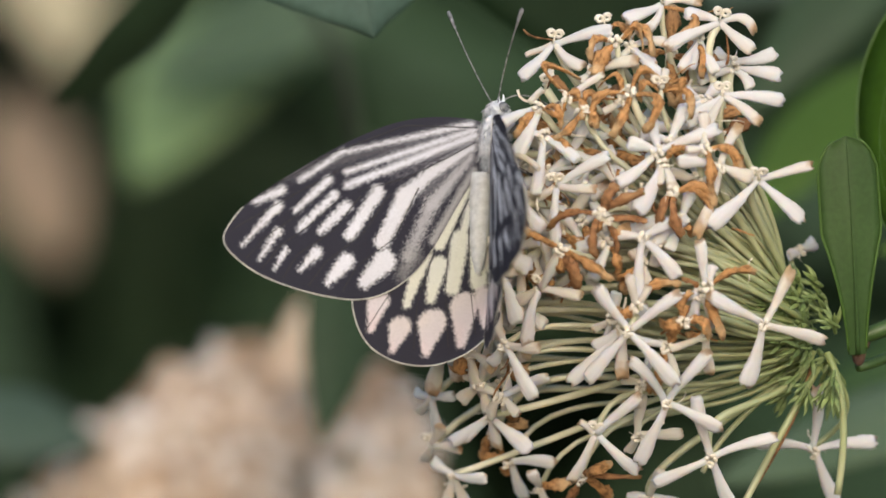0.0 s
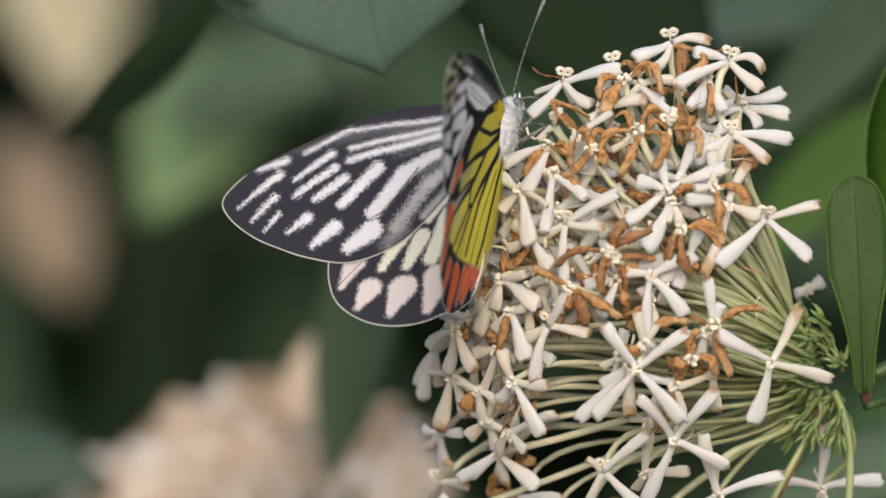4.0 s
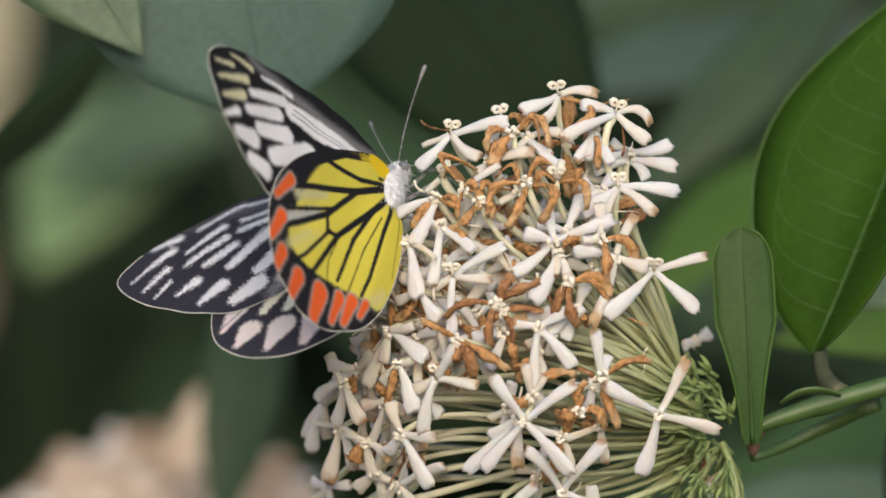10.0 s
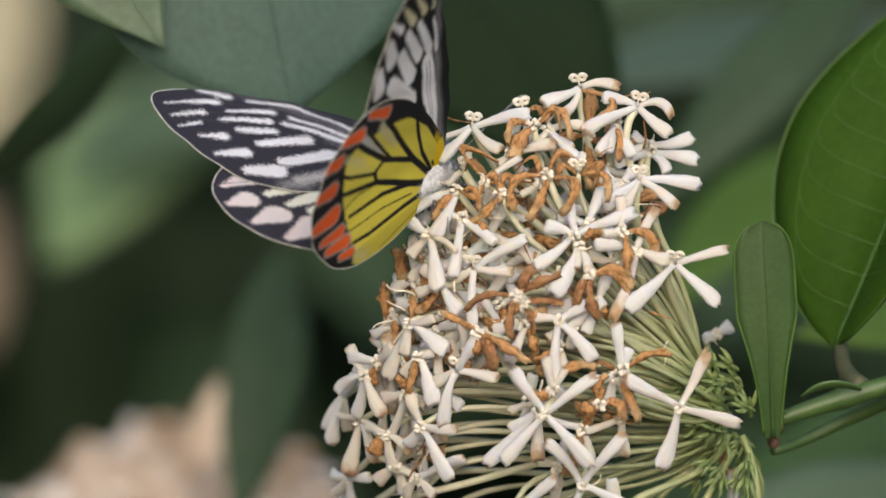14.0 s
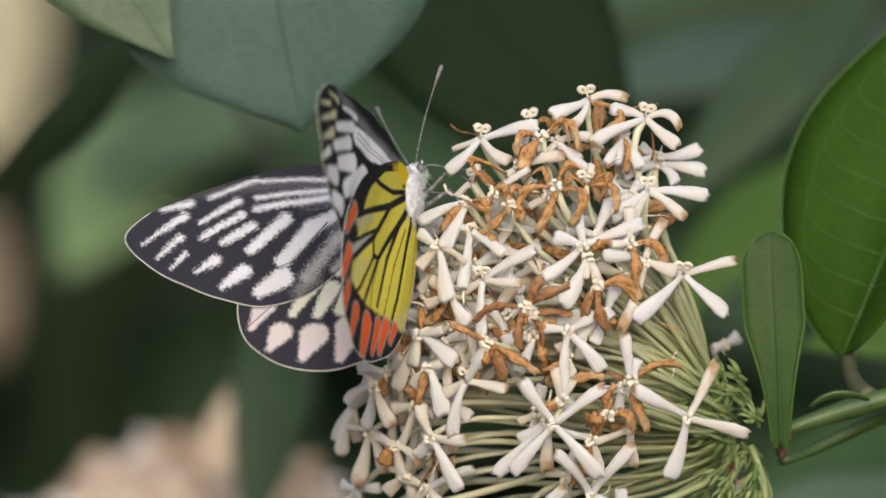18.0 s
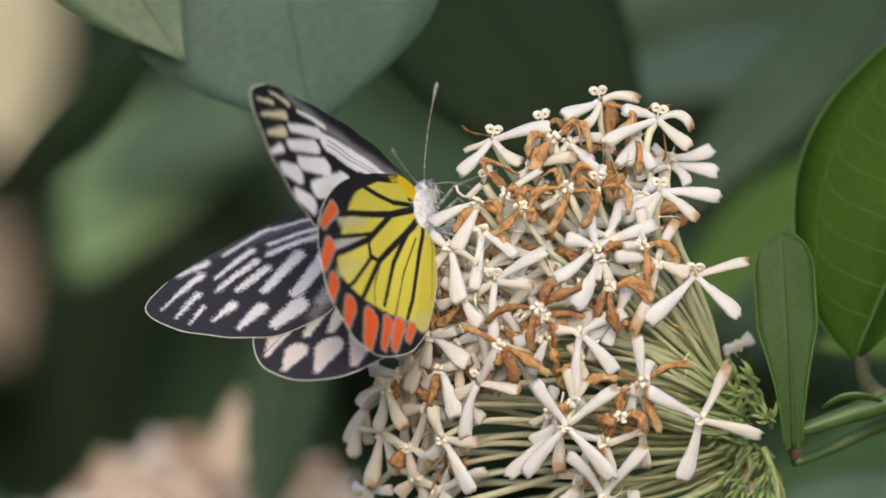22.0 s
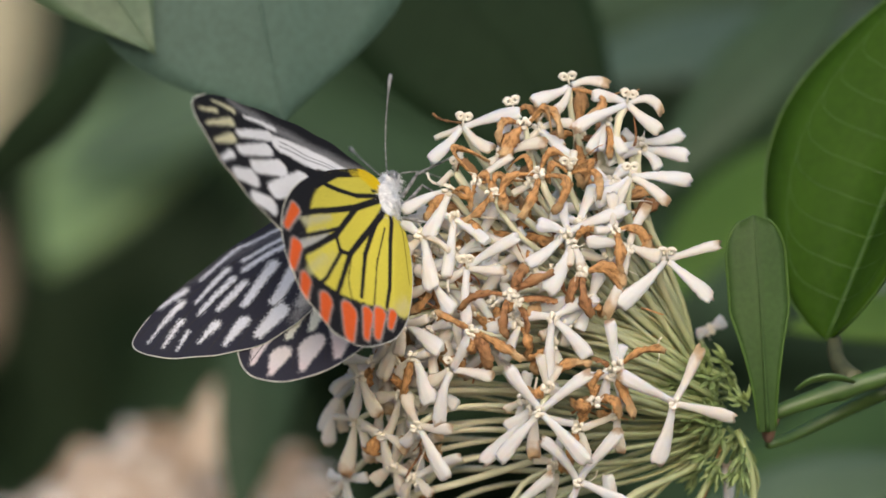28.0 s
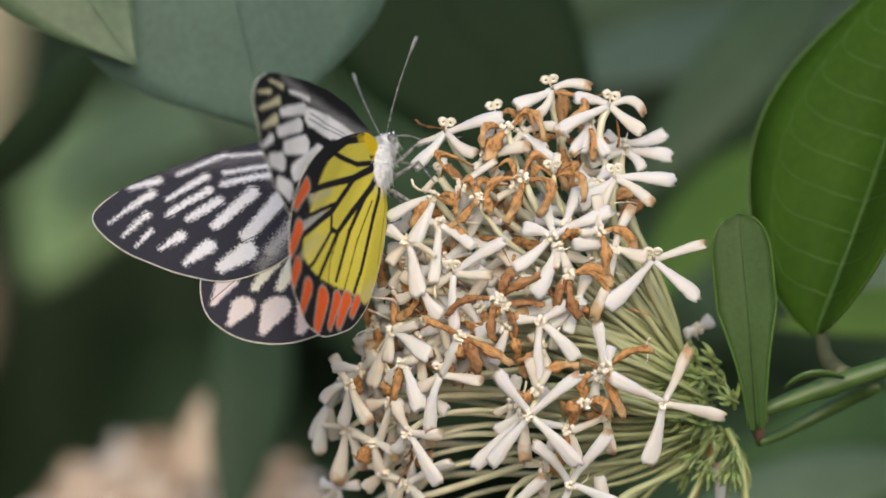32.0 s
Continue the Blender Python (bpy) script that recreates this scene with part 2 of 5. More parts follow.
def tube(points, radii, sides=8, flat=1.0, cap=True):
    """Vertices and faces of a round rod along points, with a radius at each; flat squeezes it across."""
    pts = [Vector(p) for p in points]
    verts, faces = [], []
    up = Vector((0.13, 0.21, 0.97))
    for i, p in enumerate(pts):
        d = (pts[min(i + 1, len(pts) - 1)] - pts[max(i - 1, 0)]).normalized()
        if abs(d.dot(up)) > 0.98:
            up = Vector((1, 0.1, 0))
        side = d.cross(up).normalized()
        up = side.cross(d).normalized()
        for k in range(sides):
            a = 2 * math.pi * k / sides
            verts.append(p + (side * math.cos(a) + up * math.sin(a) * flat) * radii[i])
    for i in range(len(pts) - 1):
        for k in range(sides):
            a, b = i * sides + k, i * sides + (k + 1) % sides
            faces.append((a, b, b + sides, a + sides))
    if cap:
        faces.append(tuple(reversed(range(sides))))
        faces.append(tuple(range(len(verts) - sides, len(verts))))
    return verts, faces


def merge(pieces):
    verts, faces = [], []
    for v, f in pieces:
        n = len(verts)
        verts += list(v)
        faces += [tuple(i + n for i in q) for q in f]
    return verts, faces


def ball(centre, r, n=10, m=8):
    verts, faces = [], []
    r = Vector(r) if isinstance(r, (tuple, list, Vector)) else Vector((r, r, r))
    for j in range(m + 1):
        b = math.pi * j / m
        for i in range(n):
            a = 2 * math.pi * i / n
            verts.append(Vector(centre) + Vector((r.x * math.sin(b) * math.cos(a), r.y * math.cos(b), r.z * math.sin(b) * math.sin(a))))
    for j in range(m):
        for i in range(n):
            faces.append((j * n + i, (j + 1) * n + i, (j + 1) * n + (i + 1) % n, j * n + (i + 1) % n))
    return verts, faces


def bezier(a, b, c, d, n):
    out = []
    for i in range(n + 1):
        t = i / n
        s = 1 - t
        out.append(a * s ** 3 + b * 3 * s * s * t + c * 3 * s * t * t + d * t ** 3)
    return out


def frame_of(origin, along, face):
    """A pose with x along, and z as near to face as it goes."""
    x = Vector(along).normalized()
    y = Vector(face).cross(x).normalized()
    z = x.cross(y)
    return Matrix.Translation(origin) @ Matrix((x, y, z)).transposed().to_4x4()


# ---- leaves ----
def leaf(name, label, base, tip, face, width, mat, sag=0.06, fold=0.12, widest=0.45, blunt=0.0, rim=False, veins=0, seed=0, group="", wave=0.02, point=0.85, parent=None):
    """A leaf from base to tip (metres) with its upper side towards face; blunt rounds the tip, veins adds that many side ribs."""
    rnd = random.Random(seed)
    base, tip = Vector(base), Vector(tip)
    L = (tip - base).length
    m = frame_of(base, tip - base, face)
    nl, nw = 34, 8
    p = math.log(0.5) / math.log(widest)

    def half(t):
        s = min(max(t, 0.0), 1.0) ** p
        if blunt:
            # spoon shape: a narrow foot, a broad rounded end
            foot = 0.30 + 0.70 * min(1.0, t / 0.56) ** 1.7
            cap = math.sqrt(max(0.0, 1 - (max(0.0, t - 0.80) / 0.20) ** 2.1))
            return 0.5 * width * foot * cap
        return 0.5 * width * max(math.sin(math.pi * s), 0.0) ** point

    def at(t, v):
        h = half(t)
        y = v * h
        z = sag * L * math.sin(math.pi * t) - fold * abs(y) * (1 - 0.3 * abs(v)) + wave * width * math.sin(9 * t + seed) * v * v
        return Vector((t * L, y, z))
    verts, faces = [], []
    for side in (0, 1):
        for i in range(nl + 1):
            t = i / nl
            for k in range(nw + 1):
                v = 2 * k / nw - 1
                q = at(t, v)
                q.z -= side * 0.00035
                verts.append(q)
    row = nw + 1
    off = (nl + 1) * row
    for i in range(nl):
        for k in range(nw):
            a = i * row + k
            faces.append((a, a + row, a + row + 1, a + 1))
            faces.append((off + a, off + a + 1, off + a + row + 1, off + a + row))
        for k in (0, nw):
            a = i * row + k
            faces.append((a, a + row, off + a + row, off + a) if k == nw else (a, off + a, off + a + row, a + row))
    if parent is None:
        ob = tagged(new(name), label, "leaf", group)
        ob.empty_display_size = 0.01
        ob.matrix_world = m
        blade = part("blade", mesh_of("blade", verts, faces, mat), ob)
    else:
        ob = part(name, mesh_of("blade", verts, faces, mat), parent, m, label)
    rib = [at(i / 20, 0.0) + Vector((0, 0, 0.00008)) for i in range(21)]
    part("midrib", mesh_of("midrib", *tube(rib, [0.0006 * (1 - 0.85 * i / 20) * (L / 0.09) ** 0.5 for i in range(21)], 6, 0.35), VEIN if veins > 5 else mat), ob)
    for j in range(veins):
        t0 = 0.1 + 0.78 * j / veins
        for s in (-1, 1):
            pts = []
            for i in range(9):
                f = i / 8
                t = t0 + 0.015 * f + 0.13 * f ** 4 + rnd.uniform(-0.002, 0.002)
                pts.append(at(min(t, 0.97), s * (0.76 * math.sin(1.75 * f) ** 0.9)) + Vector((0, 0, 0.00004)))
            part("side_vein", mesh_of("side_vein", *tube(pts, [0.00007 * (1.2 - 0.7 * i / 8) for i in range(9)], 5, 0.3), VEIN), ob)
    if rim:
        for s in (-1, 1):
            pts = [at(0.02 + 0.96 * i / 40, s * 1.0) for i in range(41)]
            part("margin", mesh_of("margin", *tube(pts, [0.00018] * 41, 5), VEIN), ob)
    return ob


# ---- ground ----
def build_ground():
    n = 24
    verts, faces = [], []
    xs = [-60 * (1 - 2 * i / n) ** 3 for i in range(n + 1)]
    for y in xs:
        for x in xs:
            h = 0.03 * noise.noise(Vector((x * 1.3, y * 1.3, 0)))
            verts.append((x, y, h))
    for j in range(n):
        for i in range(n):
            a = j * (n + 1) + i
            faces.append((a, a + 1, a + n + 2, a + n + 1))
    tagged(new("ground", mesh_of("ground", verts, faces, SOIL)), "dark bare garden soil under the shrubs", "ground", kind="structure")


build_ground()

# ---- shrubs behind ----
def twig(parent, a, b, c, d, r0, r1, n=14):
    pts = bezier(Vector(a), Vector(b), Vector(c), Vector(d), n)
    return part("twig", mesh_of("twig", *tube(pts, [r0 + (r1 - r0) * i / n for i in range(n + 1)], 8), TWIG), parent)


def shrub(name, label, foot, top):
    ob = thing(name, label, "shrub", "garden shrubs", foot)
    f, t = Vector((0, 0, -0.05)), Vector(top) - Vector(foot)
    pts = bezier(f, f + Vector((0.02, 0.03, 0.4)), t - Vector((0.03, 0.0, 0.3)), t, 20)
    part("trunk", mesh_of("trunk", *tube(pts, [0.012 - 0.0004 * i for i in range(21)], 10), STEM_BROWN), ob)
    return ob


def hang(parent, label, base, tip, face, width, mat, reach, **more):
    """A leaf on a shrub, with a twig from its base back to the trunk at height reach."""
    foot = parent.location
    b, t = Vector(base) - foot, Vector(tip) - foot
    ob = leaf("leaf", label, b, t, face, width, mat, parent=parent, **more)
    away = (b - t).normalized()
    twig(parent, b, b + away * 0.04 + Vector((0, 0.06, 0.06)), Vector((0, 0.05, reach + 0.15)), Vector((0, 0, reach)), 0.0009, 0.003)
    return ob


left_shrub = shrub("shrub", "dark leafy shrub with broad grey-green leaves", (-0.42, 0.55, 0), (-0.40, 0.5, 1.5))
hang(left_shrub, "broad slate-green leaf with a pointed tip", (-0.0318, 0.0320, 1.0699), (-0.0201, 0.0260, 1.0167), (0.1, -1, 0.55), 0.0470, LEAF_SLATE, 1.35, sag=0.05, fold=0.16, widest=0.64, point=1.2, seed=2)
hang(left_shrub, "grey-green leaf tip, slightly torn", (-0.0669, 0.0240, 1.0671), (-0.0386, 0.0200, 1.0267), (-0.1, -1, 0.6), 0.0235, LEAF_SAGE, 1.4, sag=0.04, fold=0.12, widest=0.5, point=1.1, seed=5)
# How shaded or lit these leaves look comes largely from their greens.
hang(left_shrub, "leaf seen nearly edge-on, coloured dark as in shade", (-0.0475, 0.1600, 1.0373), (-0.0806, 0.2000, 1.0069), (0.5, -1, 0.2), 0.0095, LEAF_SHADED, 1.25, seed=7)
hang(left_shrub, "soft light green leaf, coloured bright as in daylight", (-0.0485, 0.6000, 1.0415), (-0.0875, 0.5600, 0.9936), (-0.2, -0.7, 0.9), 0.0420, LEAF_DAYLIT, 1.2, sag=0.1, seed=9)
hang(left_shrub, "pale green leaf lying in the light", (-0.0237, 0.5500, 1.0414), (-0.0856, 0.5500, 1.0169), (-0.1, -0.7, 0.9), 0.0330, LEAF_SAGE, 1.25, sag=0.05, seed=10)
hang(left_shrub, "long dark green hanging leaf", (-0.0268, 0.2400, 0.9971), (-0.0342, 0.2200, 0.9483), (0.3, -1, 0.3), 0.0151, LEAF_SHADED, 1.1, seed=11)
hang(left_shrub, "dark broad leaf with a faint midrib", (-0.0172, 0.1500, 1.0692), (0.0311, 0.1400, 1.0066), (0.1, -1, 0.15), 0.0411, LEAF_SHADED_DARK, 1.4, fold=0.1, seed=13)
hang(left_shrub, "pale grey-green leaf low in the shade", (-0.1114, 0.3000, 0.9510), (-0.0772, 0.3000, 0.9457), (0, -0.8, 0.8), 0.0181, LEAF_GREY, 0.9, seed=15)
hang(left_shrub, "faded straw-coloured leaf", (-0.1463, 1.0500, 1.1111), (-0.1359, 1.0500, 1.0244), (0, -1, 0.8), 0.0433, PALE, 1.4, seed=17)
hang(left_shrub, "faded straw-coloured leaf", (-0.1589, 1.1000, 1.0197), (-0.1412, 1.1000, 0.9646), (0, -1, 0.6), 0.0302, STRAW_DIM, 1.2, seed=19)

right_shrub = shrub("shrub", "leafy green shrub with glossy oval leaves", (0.48, 0.5, 0), (0.46, 0.45, 1.5))
hang(right_shrub, "grey-green blurred leaf lying level", (0.0928, 0.3200, 1.0413), (0.0188, 0.3000, 1.0268), (0, -0.7, 0.9), 0.0203, LEAF_GREY, 1.3, sag=0.04, seed=21)
hang(right_shrub, "leaf hanging aslant, coloured dark as in shade", (0.0773, 0.2200, 1.0459), (0.0368, 0.2000, 1.0040), (-0.3, -1, 0.1), 0.0147, LEAF_SHADED, 1.3, seed=23)
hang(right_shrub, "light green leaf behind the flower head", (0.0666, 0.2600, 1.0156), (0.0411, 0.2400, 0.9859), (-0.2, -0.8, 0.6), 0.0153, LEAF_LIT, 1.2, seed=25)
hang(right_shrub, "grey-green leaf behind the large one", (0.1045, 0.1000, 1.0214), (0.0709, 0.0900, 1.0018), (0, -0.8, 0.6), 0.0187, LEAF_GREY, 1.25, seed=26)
hang(right_shrub, "green leaf, coloured bright as in the light", (0.1098, 0.1500, 1.0076), (0.0717, 0.1400, 0.9927), (0, -0.7, 0.7), 0.0140, LEAF_LIT, 1.2, seed=27)
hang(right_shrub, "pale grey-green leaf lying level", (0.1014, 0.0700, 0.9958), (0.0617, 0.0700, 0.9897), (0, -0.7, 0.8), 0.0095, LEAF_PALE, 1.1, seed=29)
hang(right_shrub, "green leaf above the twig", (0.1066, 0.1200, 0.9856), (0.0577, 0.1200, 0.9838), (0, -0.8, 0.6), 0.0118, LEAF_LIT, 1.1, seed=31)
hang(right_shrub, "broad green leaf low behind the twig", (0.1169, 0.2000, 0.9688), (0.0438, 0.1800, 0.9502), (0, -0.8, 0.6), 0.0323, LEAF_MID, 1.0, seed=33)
hang(right_shrub, "grey-green leaf with pale specks", (0.0972, 0.0300, 0.9869), (0.0708, 0.0300, 0.9538), (-0.2, -0.9, 0.4), 0.0273, LEAF_GREY, 1.0, seed=35, widest=0.55)
hang(right_shrub, "pale grey-green leaf lying low behind the stalks", (0.0863, 0.1600, 0.9605), (0.0326, 0.1600, 0.9445), (0, -0.6, 0.9), 0.0188, LEAF_PALE, 0.95, seed=36)
hang(right_shrub, "grey leaf high in the shade", (0.0596, 0.4000, 1.0741), (0.0203, 0.4000, 1.0440), (0, -0.7, 0.8), 0.0208, LEAF_GREY, 1.45, seed=37)


def foliage(name, label, x0, x1, y0, y1, z0, z1, count, size, mat, seed):
    """Many small pointed leaves in one mesh: the dark depth of the hedge."""
    rnd = random.Random(seed)
    verts, faces = [], []
    for _ in range(count):
        c = Vector((rnd.uniform(x0, x1), rnd.uniform(y0, y1), rnd.uniform(z0, z1)))
        a = Vector((rnd.uniform(-1, 1), rnd.uniform(-0.6, 0.3), rnd.uniform(-1, 0.2))).normalized()
        s = a.cross(Vector((rnd.uniform(-0.4, 0.4), -1, rnd.uniform(0, 1)))).normalized()
        u = s.cross(a)
        L = size * rnd.uniform(0.6, 1.3)
        w = L * rnd.uniform(0.17, 0.26)
        n = len(verts)
        verts += [c, c + a * L * 0.35 + s * w - u * 0.1 * w, c + a * L * 0.4 + u * 0.25 * w, c + a * L * 0.35 - s * w - u * 0.1 * w,
                  c + a * L * 0.75 + s * w * 0.6, c + a * L * 0.75 - s * w * 0.6, c + a * L - u * 0.2 * w]
        faces += [(n, n + 1, n + 2), (n, n + 2, n + 3), (n + 1, n + 4, n + 2), (n + 2, n + 5, n + 3), (n + 2, n + 4, n + 6), (n + 2, n + 6, n + 5)]
    return tagged(new(name, mesh_of(name, verts, faces, mat)), label, "hedge", kind="stuff")


# The hedge's deep shade is painted in: its leaf green is darkened.
foliage("hedge", "dense hedge foliage, coloured dark for deep shade", -2.6, 2.6, 1.2, 1.9, 0.0, 2.3, 7500, 0.14, LEAF_SHADED, 3)
foliage("hedge", "dark hedge foliage further back", -3.4, 3.4, 1.9, 2.5, 0.0, 2.6, 12000, 0.19, LEAF_SHADED, 4)


# ---- the flowering branch ----
branch = thing("flowering_branch", "green flowering twig with glossy leaves", "branch", "", (0.30, 0.06, 0))
bo = branch.location


def on_branch(p):
    return Vector(p) - bo


pts = bezier(on_branch((0.0488, 0.0030, 0.9734)), on_branch((0.0559, 0.0030, 0.9764)), on_branch((0.0672, 0.0040, 0.9792)), on_branch((0.0820, 0.0080, 0.9831)), 18)
part("stem", mesh_of("stem", *tube(pts, [0.0010 + 0.00040 * min(1, i / 6) + 0.0003 * math.exp(-((i - 7) / 0.8) ** 2) for i in range(19)], 12), STEM), branch)
pts = bezier(on_branch((0.0820, 0.0080, 0.9831)), on_branch((0.1226, 0.0100, 0.9904)), Vector((0.0, 0, 0.75)), Vector((0, 0, -0.05)), 24)
part("stem", mesh_of("stem", *tube(pts, [0.0021 + 0.00016 * i for i in range(25)], 10), STEM), branch)
pts = bezier(on_branch((0.0488, 0.0060, 0.9692)), on_branch((0.0532, 0.0120, 0.9699)), on_branch((0.0590, 0.0140, 0.9734)), on_branch((0.0667, 0.0080, 0.9768)), 10)
part("side_shoot", mesh_of("side_shoot", *tube(pts, [0.0007 + 0.00005 * i for i in range(11)], 8), STEM), branch)
pts = bezier(on_branch((0.0525, 0.0000, 0.9770)), on_branch((0.0548, -0.0010, 0.9793)), on_branch((0.0580, -0.0010, 0.9793)), on_branch((0.0609, 0.0010, 0.9780)), 10)
part("stipule", mesh_of("stipule", *tube(pts, [0.0004 + 0.0006 * math.sin(math.pi * i / 10) for i in range(11)], 8, 0.4), STEM), branch)
part("node", mesh_of("node", *merge([ball(on_branch((0.0486, 0.0020, 0.9712)), (0.0010, 0.0010, 0.0017)), ball(on_branch((0.0494, 0.0030, 0.9728)), (0.0009, 0.0009, 0.0012))]), STEM_BROWN), branch)

leaf("leaf", "large fresh green leaf with pale veins", on_branch((0.0577, 0.0120, 0.9838)), on_branch((0.0800, 0.0180, 1.0420)), (-0.736, -0.616, 0.281), 0.0354, LEAF_FRESH, sag=-0.02, fold=-0.67, widest=0.42, veins=10, rim=True, seed=41, parent=branch)
pts = bezier(on_branch((0.0589, 0.0120, 0.9842)), on_branch((0.0584, 0.0100, 0.9811)), on_branch((0.0594, 0.0060, 0.9795)), on_branch((0.0612, 0.0040, 0.9782)), 10)
part("petiole", mesh_of("petiole", *tube(pts, [0.0010 + 0.00006 * i for i in range(11)], 8), STEM_DARK), branch)
leaf("leaf", "small spoon-shaped green leaf folded along its midrib", on_branch((0.0484, 0.0000, 0.9712)), on_branch((0.0466, -0.0040, 1.0020)), (0.12, -1.0, 0.1), 0.0086, LEAF_BRACT, sag=0.03, fold=0.25, widest=0.72, blunt=1.25, rim=True, seed=43, parent=branch)


# ---- flower head ----
LOOKS = {"W": PETAL_WHITE, "C": PETAL_CREAM, "T": PETAL_TAN, "B": PETAL_BROWN, "D": PETAL_DARK}
FULL = 7.6 * MM


def petal_mesh(kind, wide, bend, seed):
    """One petal along x, 7.6 mm long: a rolled, club-shaped white petal with a blunt end, or a withered, wrinkled ribbon.
    wide is half its end's width in mm; bend bows it sideways by that share of its length."""
    rnd = random.Random(seed)
    limp = kind in "BD"
    sides, rows = 10, 16
    verts, faces = [], []
    arch = rnd.uniform(0.04, 0.2) if limp else rnd.uniform(-0.02, 0.05)
    hook = rnd.uniform(0.05, 0.2) if limp else 0.0
    twist = rnd.uniform(-1.1, 1.1) if limp else rnd.uniform(-0.35, 0.35)
    torn = [rnd.uniform(-0.6, 0.2) * MM for _ in range(sides)]
    foot = 0.43 if not limp else 0.32
    wide, bend = wide * (1.06 if limp else 0.93), bend * (0.8 if limp else 0.5)
    lobe = rnd.uniform(0.05, 0.22)

    def at(t):
        h = 4 * t * (1 - t)
        return Vector((FULL * t, bend * FULL * h + 0.012 * FULL * math.sin(5 * t + seed), arch * FULL * h - hook * FULL * t ** 4))
    for i in range(rows + 1):
        t = i / rows
        ts = min(t, 0.985)
        p, d = at(t), (at(ts + 0.015) - at(ts - 0.015)).normalized()
        side = Vector((-d.y, d.x, 0)).normalized()
        up = d.cross(side)
        if limp:
            w = (foot + (wide - foot) * min(1.0, t / 0.55) ** 0.9) * (1 + 0.18 * math.sin(11 * t + seed) + rnd.uniform(-0.1, 0.1))
            thick = w * (0.17 + 0.07 * math.sin(15 * t + 2 * seed))
        else:
            s = min(1.0, max(0.0, (t - 0.08) / 0.72))
            w = foot + 0.10 * (1 - t) ** 6 + max(0.0, wide - foot) * (0.5 * s + 0.5 * s * s * (3 - 2 * s)) * (1 - 0.3 * max(0.0, (t - 0.8) / 0.2) ** 2)
            thick = min(w, 0.43 + (w - foot) * (0.42 - 0.9 * max(0.0, t - 0.6)))
        if i == rows:
            w, thick = w * 0.84, thick * 0.6
        tw = twist * t
        for k in range(sides):
            a = 2 * math.pi * k / sides
            wob = 1 + rnd.uniform(-0.28, 0.28) * (1 if limp else 0.24)
            y, z = math.cos(a) * w * wob, math.sin(a) * thick * wob
            if limp:
                z -= 0.55 * abs(y)
            else:
                z += 0.10 * (abs(y) - 0.4 * w) - lobe * max(0.0, math.sin(a)) * math.exp(-(math.cos(a) / 0.35) ** 2) * t
            y, z = y * math.cos(tw) - z * math.sin(tw), y * math.sin(tw) + z * math.cos(tw)
            back = torn[k] * (1 if i == rows else 0.35 if i == rows - 1 else 0)
            verts.append(p + (side * y + up * z) * MM + d * back)
    for i in range(rows):
        for k in range(sides):
            a, b = i * sides + k, i * sides + (k + 1) % sides
            faces.append((a, b, b + sides, a + sides))
    last = rows * sides
    verts.append(at(1.0) - Vector((0.35 * MM, 0, 0)))
    for k in range(sides):
        faces.append((last + k, last + (k + 1) % sides, last + sides))
    faces.append(tuple(reversed(range(sides))))
    return mesh_of("petal", verts, faces, LOOKS[kind])


def ring(centre, r, w, tilt, turns=1.35, n=18):
    pts = []
    for i in range(n + 1):
        a = turns * 2 * math.pi * i / n
        rr = r * (1 - 0.5 * i / n)
        pts.append(Vector(centre) + Vector((math.cos(a) * rr * tilt, 0.06 * r * i / n, math.sin(a) * rr)))
    return tube(pts, [w] * (n + 1), 6)


CURLS = mesh_of("stigma", *merge([
    tube([(0, 0, 0), (0, 0, 0.7 * MM), (0.0, 0, 1.1 * MM)], [0.18 * MM, 0.15 * MM, 0.17 * MM], 6),
    ring((0.60 * MM, 0.1 * MM, 1.4 * MM), 0.58 * MM, 0.25 * MM, 1, 1.35), ring((-0.58 * MM, -0.1 * MM, 1.5 * MM), 0.56 * MM, 0.25 * MM, -1, 1.3)]), STIGMA)


def knobs(seed):
    """The worn middle of a floret: a pale rim, small lumps and a few thin withered filaments."""
    rnd = random.Random(seed)
    bits = [ball((0.62 * MM * math.cos(a), 0.62 * MM * math.sin(a), 0.25 * MM), (0.42 * MM, 0.42 * MM, 0.3 * MM), 7, 5) for a in (0.4, 2.0, 3.5, 5.1)]
    bits += [ball((rnd.uniform(-0.7, 0.7) * MM, rnd.uniform(-0.7, 0.7) * MM, rnd.uniform(0.3, 1.1) * MM), (0.3 * MM, 0.42 * MM, 0.3 * MM), 7, 5) for _ in range(3)]
    for _ in range(2):
        a, r = rnd.uniform(0, 6.28), rnd.uniform(1.0, 2.0)
        bits.append(tube([(0, 0, 0.2 * MM), (0.5 * r * MM * math.cos(a), 0.5 * r * MM * math.sin(a), 0.8 * MM), (r * MM * math.cos(a + 0.5), r * MM * math.sin(a + 0.5), rnd.uniform(-0.2, 0.7) * MM)],
                         [0.13 * MM, 0.11 * MM, 0.04 * MM], 5))
    return mesh_of("anther", *merge(bits), STIGMA)


KNOBS = [knobs(s) for s in range(6)]


